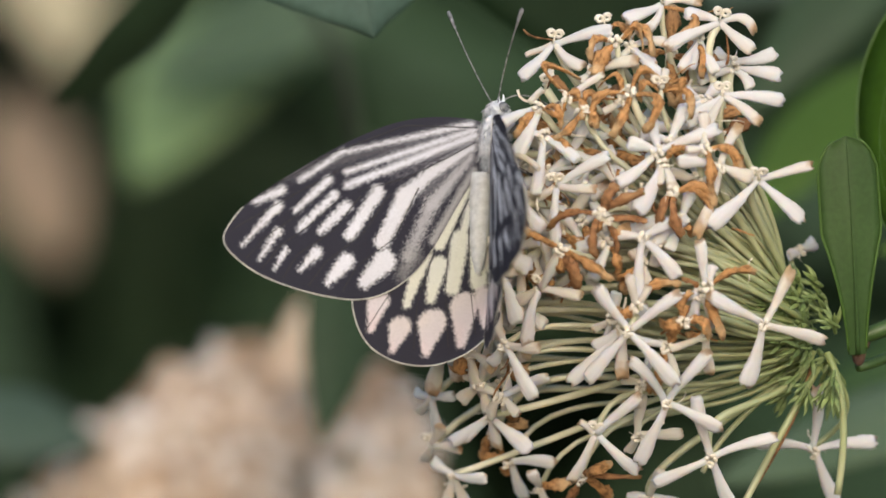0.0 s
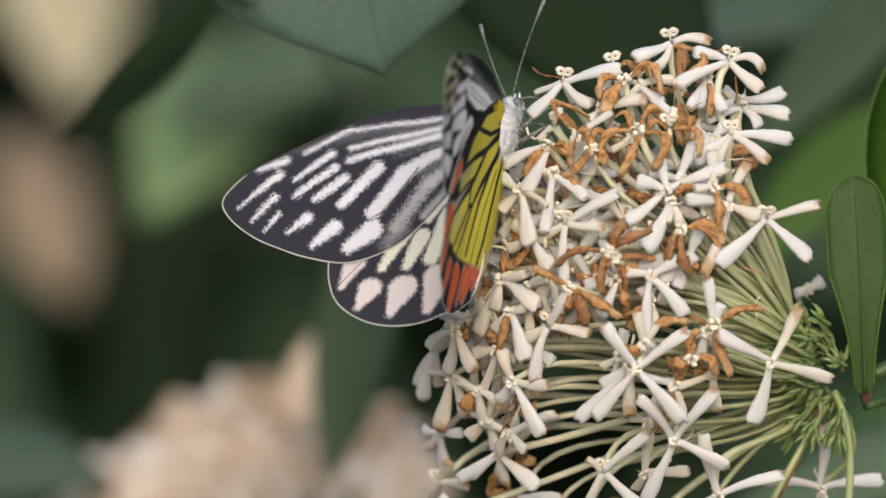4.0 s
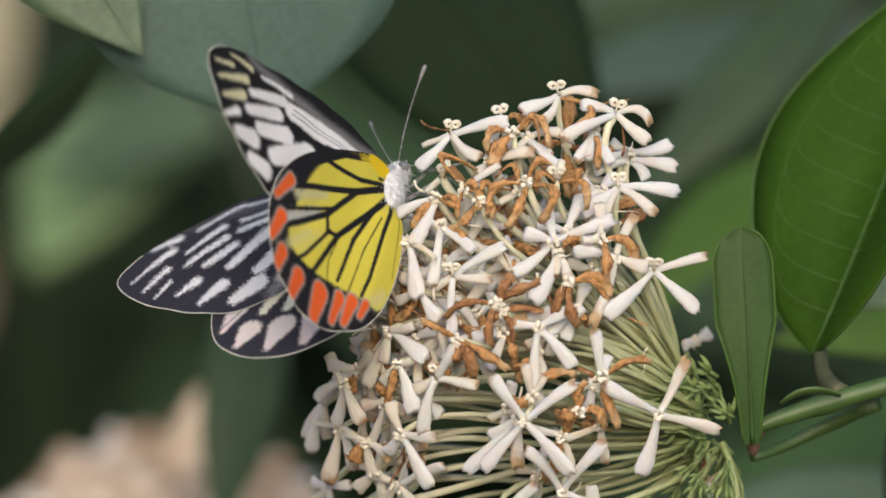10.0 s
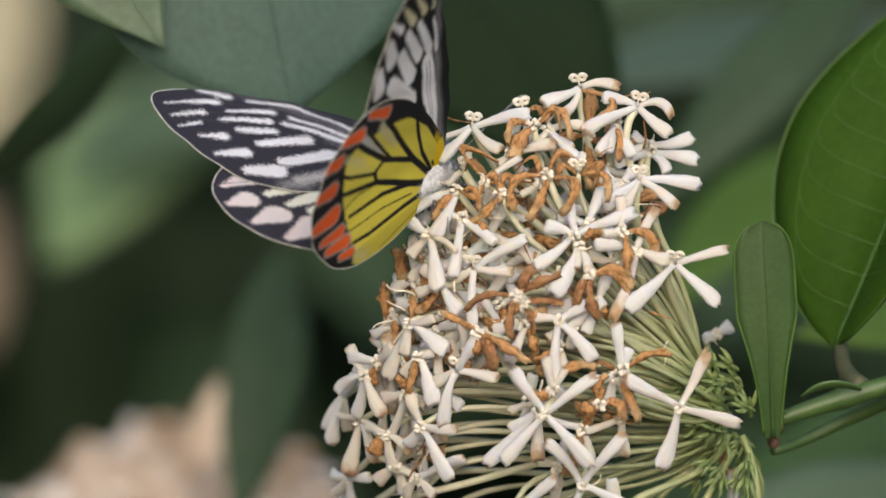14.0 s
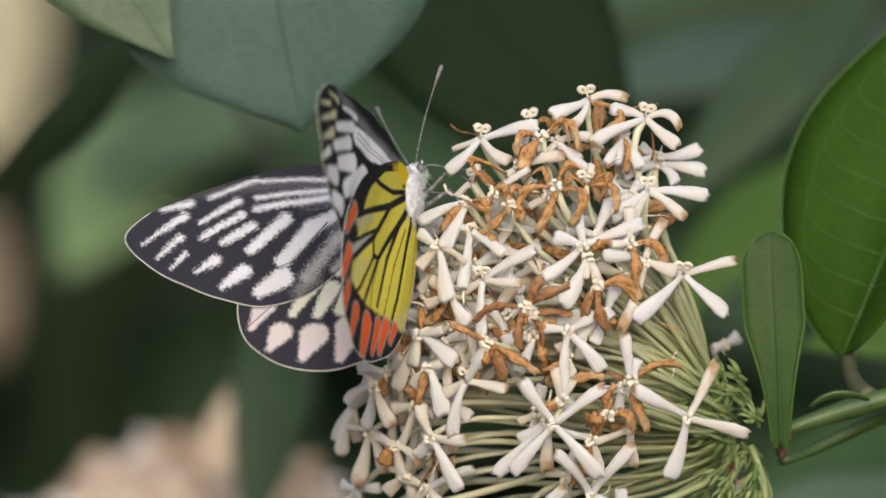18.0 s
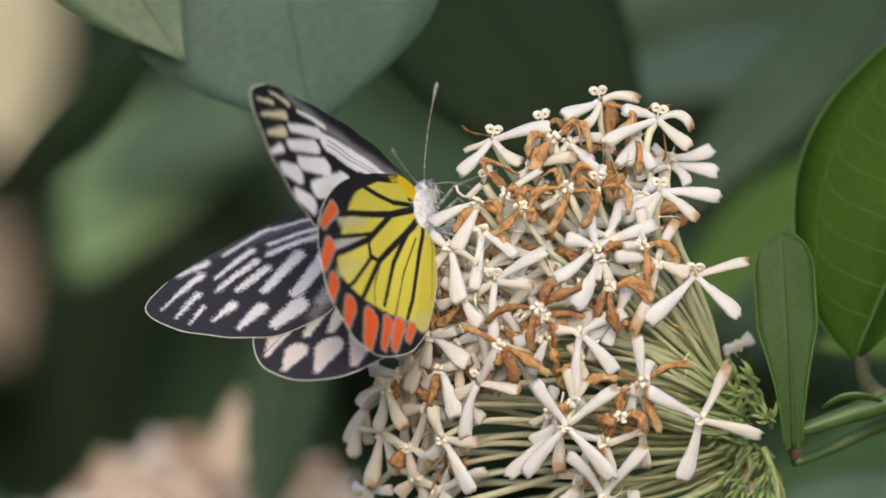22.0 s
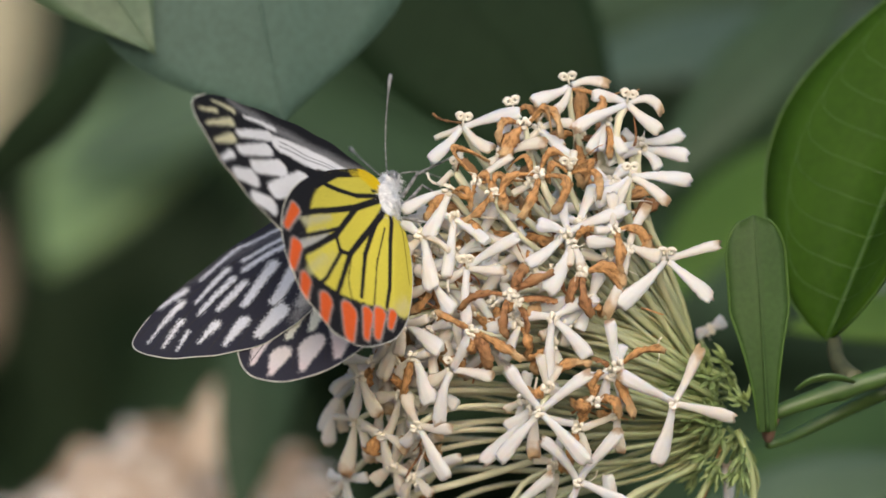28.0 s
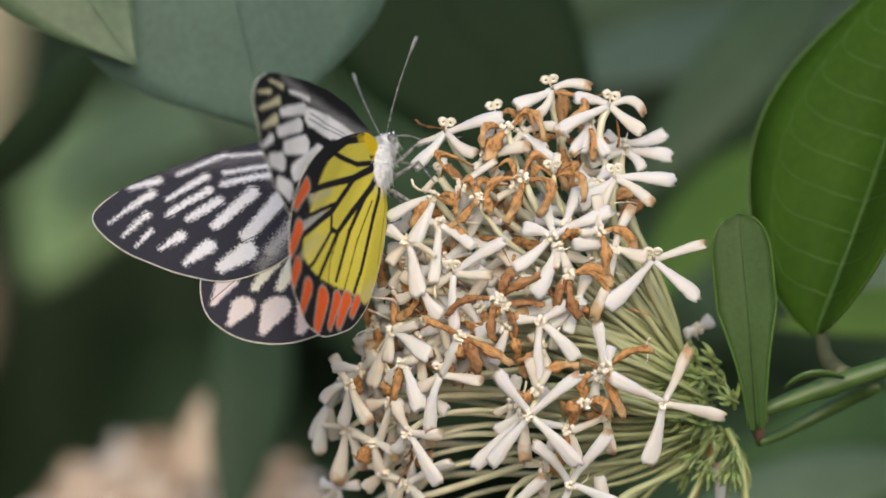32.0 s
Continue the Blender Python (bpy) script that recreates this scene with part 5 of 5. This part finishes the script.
def wing_mesh(name, plan, hub, upper, under, side, bow, wrap, build):
    """A wing as a thin solid: rays from the hub to the outline, upper and under side with their own scale colours."""
    N, M = 380, 130
    rim = closed_curve(plan, N)
    t = np.linspace(0.0, 1.0, M) ** 0.8
    P = np.array(hub)[None, None, :] + (rim[None, :, :] - np.array(hub)) * t[:, None, None]
    u, v = P[..., 0].ravel(), P[..., 1].ravel()
    edge = np.repeat(1 - t ** 8, N)
    bu, bv = built(build, u, v)
    z = relief(bu, bv, bow, wrap)
    th = 0.03 + 0.05 * edge
    s = 1 if side == "right" else -1
    top = np.c_[s * bu, bv, z + th] * MM
    low = np.c_[s * bu, bv, z - th] * MM
    verts = np.vstack([top, low])
    i, j = np.meshgrid(np.arange(M - 1), np.arange(N), indexing="ij")
    a, b = (i * N + j).ravel(), (i * N + (j + 1) % N).ravel()
    up = np.c_[a, b, b + N, a + N] if s < 0 else np.c_[a, a + N, b + N, b]
    dn = up[:, ::-1] + M * N
    e = (M - 1) * N + np.arange(N)
    f = (M - 1) * N + (np.arange(N) + 1) % N
    band = np.c_[e, f, f + M * N, e + M * N] if s < 0 else np.c_[e, e + M * N, f + M * N, f]
    faces = np.vstack([up, dn, band])
    me = bpy.data.meshes.new(name)
    me.vertices.add(len(verts))
    me.vertices.foreach_set("co", verts.ravel())
    me.loops.add(faces.size)
    me.loops.foreach_set("vertex_index", faces.ravel().astype(np.int32))
    me.polygons.add(len(faces))
    me.polygons.foreach_set("loop_start", np.arange(0, faces.size, 4, dtype=np.int32))
    me.polygons.foreach_set("use_smooth", np.ones(len(faces), bool))
    me.update(calc_edges=True)
    me.validate()
    col = np.vstack([upper(u, v), under(u, v)])
    at = me.color_attributes.new("scales", "FLOAT_COLOR", "POINT")
    at.data.foreach_set("color", np.c_[col, np.ones(len(col))].astype(np.float32).ravel())
    me.materials.append(WING)
    return me


butterfly = thing("butterfly", "black, white and yellow butterfly with orange-red spots feeding on the flower", "butterfly")


def wing(name, plan, hub, upper, under, side, bow, veins, rim_from, rim_to, label):
    build = BUILD[name, side]
    me = wing_mesh(name, plan, hub, upper, under, side, bow, name == "hindwing", build)
    ob = part(name, me, butterfly, None, label)
    s = 1 if side == "right" else -1

    short = 1.0 if side == "right" else 0.94 if name == "hindwing" else 0.92
    for line in veins:
        path = [(a[0] + (c[0] - a[0]) * f, (a[1] + (c[1] - a[1]) * f)) for a, c in zip(line, line[1:]) for f in (0, 0.17, 0.33, 0.5, 0.67, 0.83)] + [line[-1]]
        path = [built(build, u, v * short if v < 0 else v) for u, v in path]
        pts = [Vector((s * u, v, float(relief(u, v, bow, name == "hindwing")) + 0.05)) * MM for u, v in path]
        part("vein", mesh_of("vein", *tube(pts, [(0.10 - 0.04 * i / len(pts)) * MM for i in range(len(pts))], 6), WING_BLACK), ob)
    rim = [built(build, u, v) for u, v in closed_curve(plan, 240)]
    k0, k1 = int(rim_from * 240), int(rim_to * 240)
    pts = [Vector((s * rim[k % 240][0], rim[k % 240][1], float(relief(*rim[k % 240], bow, name == "hindwing")))) * MM for k in range(k0, k1)]
    part("fringe", mesh_of("fringe", *tube(pts, [0.10 * MM] * len(pts), 5, 0.6), FRINGE), ob, None, "pale cream wing fringe")
    return ob


FORE_VEINS = [[(1, 3.6), (12, 4.6), (24, 1.3), (34, -3.5)], [(2, 1.6), (12, -2.6), (20, -4.4)], [(22.5, -1.0), (30, -4.4), (38.8, -8.6)], [(23.8, -3.1), (29, -7.1), (33.6, -9.8), (37.0, -12.9)], [(22.6, -5.1), (27.4, -8.8), (31.8, -11.4), (34.8, -14.6)], [(19.6, -5.0), (24.0, -9.8), (29.6, -13.0), (31.9, -16.2)], [(15.2, -4.9), (19.8, -10.6), (25.6, -14.4), (28.4, -17.7)], [(11.0, -4.4), (15.2, -11.6), (21.2, -15.4), (23.6, -19.0)]]
HIND_VEINS = [[(0.5, 2.2), (7, -0.4), (15, -5.0), (20, -11.8)], [(0.5, 1.2), (7, -5), (15.7, -11.4), (22.2, -18.6)], [(6.5, -4.8), (11, -12.6), (16, -18.2), (21.6, -25.2)], [(-0.6, 1), (2.8, -5.6), (7.4, -13), (8.6, -21), (9.0, -30.4)], [(2.3, -4.8), (4.2, -12.2), (4.8, -21), (4.7, -29.4)], [(-1, 1), (-0.6, -6.6), (0.4, -15.9), (1.5, -26.4)], [(9.8, -14.6), (13.0, -22.0), (14.2, -29.6)]]
wings = {}
for side in ("right", "left"):
    # the left hind wing is tucked in along the abdomen, the right one spread a little wider
    long = 1.02 if side == "right" else 0.96
    hind = [(u if side == "right" else max(u * 0.97, -0.4 - 0.02 * v), v * long) for u, v in HIND]
    fore = [(u, v if side == "right" or v > -6 else -6 + (v + 6) * 0.93) for u, v in FORE]
    wings["fore", side] = wing("forewing", fore, (1.2, 1.4), paint_fore_upper, paint_fore_under, side, 0.9, FORE_VEINS, 0.40, 0.82, "dark forewing with white streaks")
    wings["hind", side] = wing("hindwing", hind, (0.6, -2.0), paint_hind_upper, paint_hind_under, side, 0.5, HIND_VEINS, 0.22, 0.90, "hindwing with yellow underside and orange-red spots")

ABD = [(-3.0, 1.4), (-5, 1.6), (-8, 1.55), (-11, 1.4), (-13.5, 1.2), (-15.6, 0.9), (-17.2, 0.35)]
rows, radii = [], []
for i in range(len(ABD) - 1):
    (y0, r0), (y1, r1) = ABD[i], ABD[i + 1]
    for s in (0.0, 0.3, 0.6, 0.85):
        rows.append(Vector((-0.5, y0 + (y1 - y0) * s, 1.9 - 0.8 * (1 - ((y0 + 17) / 14)))) * MM)
        radii.append((r0 + (r1 - r0) * s) * (0.93 if s == 0.0 else 1.0) * MM)
rows.append(Vector((-0.5, -17.3, 0.5)) * MM)
radii.append(0.15 * MM)
part("abdomen", mesh_of("abdomen", *tube(rows, radii, 14), ABDOMEN), butterfly, None, "cream segmented abdomen")
part("thorax", mesh_of("thorax", *ball((0, 1.6 * MM, 0.6 * MM), (1.7 * MM, 3.9 * MM, 1.95 * MM), 28, 22), FUR), butterfly)
skull = part("head", mesh_of("head", *ball((0, 6.2 * MM, -0.1 * MM), (1.35 * MM, 1.35 * MM, 1.3 * MM), 14, 10), FUR), butterfly)
for s in (-1, 1):
    part("eye", mesh_of("eye", *ball((s * 1.05 * MM, 6.5 * MM, 0.0 * MM), 0.82 * MM, 14, 10), EYE), skull)
    part("palp", mesh_of("palp", *tube([Vector((s * 0.4, 7.0, -0.5)) * MM, Vector((s * 0.45, 7.8, -0.7)) * MM, Vector((s * 0.4, 8.5, -0.6)) * MM], [0.3 * MM, 0.22 * MM, 0.06 * MM], 7), FUR), skull)
fur_rnd = random.Random(14)
tufts = []
for i in range(1700):
    a, b = fur_rnd.uniform(0, 2 * math.pi), math.acos(fur_rnd.uniform(-0.95, 0.95))
    front = i % 4 == 0
    n = Vector((math.sin(b) * math.cos(a), math.cos(b), math.sin(b) * math.sin(a)))
    c = Vector((n.x * 1.3, 6.2 + n.y * 1.3, n.z * 1.25 - 0.1)) if front else Vector((n.x * 1.6, 1.6 + n.y * 3.8, n.z * 1.9 + 0.6))
    tip = c + (n * 0.8 + Vector((fur_rnd.uniform(-0.4, 0.4), -0.9, fur_rnd.uniform(-0.5, 0.3)))) * fur_rnd.uniform(0.5, 1.3) * (0.7 if abs(n.x) > 0.6 and n.y < 0.3 and not front else 1.0)
    tufts.append(tube([c * MM, (c * 0.5 + tip * 0.5 + n * 0.1) * MM, tip * MM], [0.05 * MM, 0.036 * MM, 0.008 * MM], 3))
part("fur", mesh_of("fur", *merge(tufts), FUR), butterfly)
for s, tip in ((-1, (-9.4, 20.4, 1.0)), (1, (7.0, 19.6, 4.4))):
    a, e = Vector((s * 0.5, 7.0, 0.6)), Vector(tip)
    pts = [x * MM for x in bezier(a, a + (e - a) * 0.35 + Vector((0, 0, 0.8)), a + (e - a) * 0.7 + Vector((0, 0, 0.5)), e, 26)]
    part("antenna", mesh_of("antenna", *tube(pts, [(0.095 if i < 21 else 0.12 + 0.04 * (i - 20)) * (0.5 if i == 26 else 1) * MM for i in range(27)], 7), LEG), butterfly, None, "thin grey clubbed antenna")
LEGS = [((1.2, 3.0, -1.6), (3.4, 6.2, -2.6), (7.5, 8.2, -6.0)), ((1.4, 1.0, -1.8), (4.4, 3.4, -3.0), (6.1, 1.0, -4.4)), ((1.3, -1.2, -1.8), (3.6, -2.6, -4.4), (3.4, -4.6, -7.6)),
        ((-1.2, 3.0, -1.6), (-1.6, 6.0, -4.4), (1.0, 6.6, -8.2)), ((-1.4, 1.0, -1.8), (-2.6, 1.4, -5.4), (-0.6, -1.0, -9.0)), ((-1.3, -1.2, -1.8), (-2.0, -3.6, -5.0), (-0.8, -4.8, -7.4))]
for a, k, e in LEGS:
    a, k, e = Vector(a), Vector(k), Vector(e)
    pts = [a, a + (k - a) * 0.5, k, k + (e - k) * 0.5, e, e + (e - k).normalized() * 1.0]
    part("leg", mesh_of("leg", *tube([p * MM for p in pts], [0.34 * MM, 0.28 * MM, 0.21 * MM, 0.18 * MM, 0.14 * MM, 0.07 * MM], 7), LEG), butterfly)
pts = [p * MM for p in bezier(Vector((0, 7.1, -0.7)), Vector((0.5, 9.0, -1.6)), Vector((2.4, 9.4, -4.4)), Vector((3.6, 7.4, -8.0)), 14)]
part("proboscis", mesh_of("proboscis", *tube(pts, [0.1 * MM] * 15, 6), LEG), butterfly)


# ---- what moves ----
def body(x, z, rx, ry, rz):
    return pose(x, -0.006, z, rx, ry, rz)


def fold(side, lift, sweep):
    """A wing's pose on the body: lifted from flat by lift, swung forward in its plane by sweep (degrees)."""
    s = 1 if side == "right" else -1
    return pose(s * 0.64 * MM, 0, 1.44 * MM, 0, -s * lift, 0) @ pose(-s * 0.64 * MM, 0, 0, 0, 0, s * sweep)


def motions():
    # seconds; place of the thorax; turn of the body; lift right, left; sweep of right fore, right hind, left fore, left hind wing
    beats = (
        (0.0, -0.0027, 0.9998, 81.7, -1.5, -39.5, 42.2, 51.9, -2.9, 9.5, -4.6, -6.7),
        (0.5, -0.0038, 1.0008, 79.1, -5.9, -39.2, 46.8, 40.2, -1.5, 10.5, -3.2, -5.3),
        (1.0, -0.0046, 1.0014, 75.2, -10.3, -35.4, 51.5, 35.1, 0.4, 11.6, -2.2, -3.5),
        (1.5, -0.0051, 1.0020, 64.6, -15.1, -38.1, 52.3, 30.7, 3.8, 12.1, -2.5, -2.4),
        (2.0, -0.0023, 1.0043, 62.4, -16.8, -34.8, 33.2, 52.5, 1.5, 10.3, -3.8, -5.8),
        (2.5, -0.0029, 1.0058, 57.4, -13.1, -40.5, 30.2, 41.1, -0.3, 10.1, -3.9, -5.2),
        (4.5, -0.0026, 1.0063, 67.0, -7.7, -44.5, 56.8, 32.5, 3.6, -0.0, -1.0, -1.5),
        (5.0, -0.0022, 1.0063, 68.4, -9.4, -43.4, 52.1, 37.9, 4.3, -0.1, -0.3, -1.2),
        (5.5, -0.0016, 1.0071, 63.0, -13.1, -47.7, 58.0, 32.4, 5.7, -0.1, 0.1, -0.2),
        (6.0, -0.0026, 1.0067, 63.5, -12.6, -46.5, 59.9, 29.0, 3.2, -0.7, 1.0, -0.6),
        (6.5, -0.0015, 1.0072, 62.5, -14.5, -47.8, 59.5, 27.7, 3.9, 0.0, 0.5, 0.6),
        (7.0, -0.0018, 1.0072, 55.6, -17.6, -48.2, 58.8, 27.5, 4.1, 1.0, 0.5, 1.0),
        (7.5, -0.0018, 1.0072, 52.9, -17.9, -48.5, 59.1, 25.2, 4.0, 0.8, 0.6, 1.1),
        (8.0, -0.0026, 1.0064, 50.2, -21.2, -47.7, 60.4, 22.9, 3.7, 0.8, 1.2, 1.7),
        (8.5, -0.0021, 1.0058, 50.3, -21.7, -48.9, 69.3, 22.8, 3.5, 0.6, 1.6, 1.6),
        (9.0, -0.0022, 1.0058, 51.7, -21.6, -48.6, 74.5, 23.4, 2.8, 0.2, 2.3, 2.0),
        (9.5, -0.0023, 1.0059, 52.9, -22.7, -46.9, 75.3, 26.0, 2.5, 0.3, 1.9, 1.8),
        (10.0, -0.0029, 1.0055, 53.3, -23.7, -44.9, 73.9, 30.1, 2.9, 1.7, 0.8, 2.1),
        (10.5, -0.0018, 1.0062, 51.7, -22.4, -44.8, 69.5, 31.1, 1.5, 0.1, 0.7, 1.0),
        (11.0, -0.0017, 1.0062, 49.0, -22.9, -45.7, 68.2, 33.1, 1.1, -0.3, 0.2, 0.4),
        (11.5, -0.0013, 1.0061, 45.8, -22.3, -45.9, 68.2, 34.7, 0.7, -0.9, -0.2, 0.3),
        (12.0, -0.0016, 1.0062, 42.0, -21.6, -43.5, 66.2, 36.1, 0.4, -1.0, -1.0, 0.3),
        (12.5, -0.0025, 1.0048, 39.4, -22.0, -50.5, 84.1, 29.9, -1.0, -1.7, 0.0, 0.9),
        (13.0, -0.0026, 1.0054, 35.3, -15.5, -47.7, 77.4, 24.2, -1.3, -1.4, -0.5, 0.7),
        (13.5, -0.0016, 1.0062, 29.5, -12.8, -44.1, 63.4, 33.3, -3.6, -1.0, -1.1, 0.6),
        (14.0, -0.0008, 1.0066, 23.9, -11.3, -39.8, 50.7, 43.4, -2.2, -3.0, -1.8, -0.1),
        (14.5, -0.0010, 1.0070, 32.1, -9.0, -41.4, 47.5, 57.8, -4.1, 0.7, -0.8, -0.7),
        (16.5, -0.0009, 1.0059, 30.1, -5.7, -48.1, 64.9, 52.5, -2.3, 0.9, -0.5, 2.6),
        (17.0, -0.0008, 1.0058, 30.4, -5.1, -49.5, 63.0, 44.5, 0.4, 0.2, 0.6, 2.3),
        (17.5, -0.0037, 1.0050, 52.5, -16.0, -44.3, 66.1, 46.1, 1.8, 0.2, -0.7, 1.2),
        (18.0, -0.0044, 1.0052, 60.5, -16.9, -41.0, 61.1, 49.0, 1.8, 0.8, -0.4, 0.1),
        (18.5, -0.0044, 1.0049, 60.9, -18.3, -41.7, 60.9, 50.0, 1.7, 0.6, -0.5, 0.1),
        (19.0, -0.0044, 1.0047, 63.0, -19.3, -42.1, 63.0, 50.0, 1.1, 1.7, 0.2, 0.8),
        (19.5, -0.0041, 1.0042, 57.6, -22.1, -43.5, 64.0, 46.3, 0.5, 0.0, -1.3, 0.7),
        (20.0, -0.0030, 1.0039, 49.2, -24.5, -47.9, 66.4, 40.2, 0.3, -0.5, -1.4, 1.0),
        (20.5, -0.0044, 1.0038, 56.0, -27.8, -44.2, 68.2, 41.7, -0.4, -0.7, -1.4, 1.0),
        (21.0, -0.0043, 1.0036, 56.7, -28.7, -46.4, 67.7, 40.8, -0.2, -0.6, -1.5, 1.0),
        (21.5, -0.0044, 1.0036, 57.9, -29.4, -47.4, 66.8, 41.5, -0.2, -0.6, -1.4, 0.9),
        (22.0, -0.0044, 1.0035, 58.6, -30.6, -48.0, 66.2, 42.5, 0.1, -0.2, -0.9, 0.9),
        (22.5, -0.0045, 1.0033, 58.5, -31.1, -47.8, 67.0, 42.2, -0.2, -0.4, -1.5, 0.7),
        (23.0, -0.0046, 1.0034, 57.9, -31.0, -47.7, 67.4, 41.5, -0.4, -0.8, -1.7, 0.5),
        (23.5, -0.0045, 1.0034, 58.1, -31.1, -47.3, 67.8, 41.1, -0.5, -1.0, -2.1, 0.5),
        (24.0, -0.0045, 1.0030, 58.0, -31.7, -47.0, 69.7, 38.9, -0.4, -0.2, -0.9, 1.0),
        (24.5, -0.0045, 1.0033, 59.2, -32.3, -48.0, 69.9, 38.3, -0.3, -0.7, -1.4, 0.6),
        (25.0, -0.0046, 1.0034, 59.9, -32.7, -48.3, 70.6, 37.5, -0.2, -0.8, -1.4, 0.5),
        (25.5, -0.0047, 1.0033, 60.6, -33.3, -48.5, 70.9, 36.6, -0.2, -0.8, -1.4, 0.5),
        (27.5, -0.0050, 1.0033, 60.4, -35.2, -48.5, 70.6, 35.8, -1.3, -2.1, -1.4, 0.7),
        (28.0, -0.0051, 1.0032, 60.6, -35.3, -48.1, 70.8, 36.4, -1.0, -1.9, -2.3, 0.6),
        (28.5, -0.0050, 1.0032, 60.3, -34.6, -47.4, 72.1, 34.9, -1.1, -1.7, -1.9, 0.3),
        (29.0, -0.0050, 1.0031, 60.0, -34.4, -46.4, 72.9, 34.1, -1.2, -1.8, -2.4, 0.1),
        (29.5, -0.0047, 1.0036, 55.9, -27.4, -47.0, 66.5, 41.3, -1.7, -2.5, -2.0, 0.9),
        (30.0, -0.0016, 1.0053, 34.8, -11.9, -52.7, 53.1, 51.6, -1.3, -0.9, -1.3, 0.6),
        (30.5, -0.0028, 1.0046, 35.6, -16.0, -47.8, 62.9, 45.1, 0.4, 0.2, 0.5, 2.5),
        (31.0, -0.0063, 1.0051, 50.8, -29.3, -34.6, 77.6, 30.9, -1.4, 0.3, -0.1, 0.7),
        (31.4, -0.0033, 1.0075, 55.2, -20.1, -39.2, 51.4, 63.9, -3.3, -1.4, -3.7, -1.9),
        (32.0, -0.0042, 1.0089, 58.6, -12.6, -42.7, 66.0, 42.3, -1.4, -0.5, -1.0, -0.5),
    )
    walk(butterfly, [(b[0], body(*b[1:6])) for b in beats])
    walk(wings["fore", "right"], [(b[0], fold("right", b[6], b[8])) for b in beats])
    walk(wings["hind", "right"], [(b[0], fold("right", b[6], b[9])) for b in beats])
    walk(wings["fore", "left"], [(b[0], fold("left", b[7], b[10])) for b in beats])
    walk(wings["hind", "left"], [(b[0], fold("left", b[7], b[11])) for b in beats])


motions()
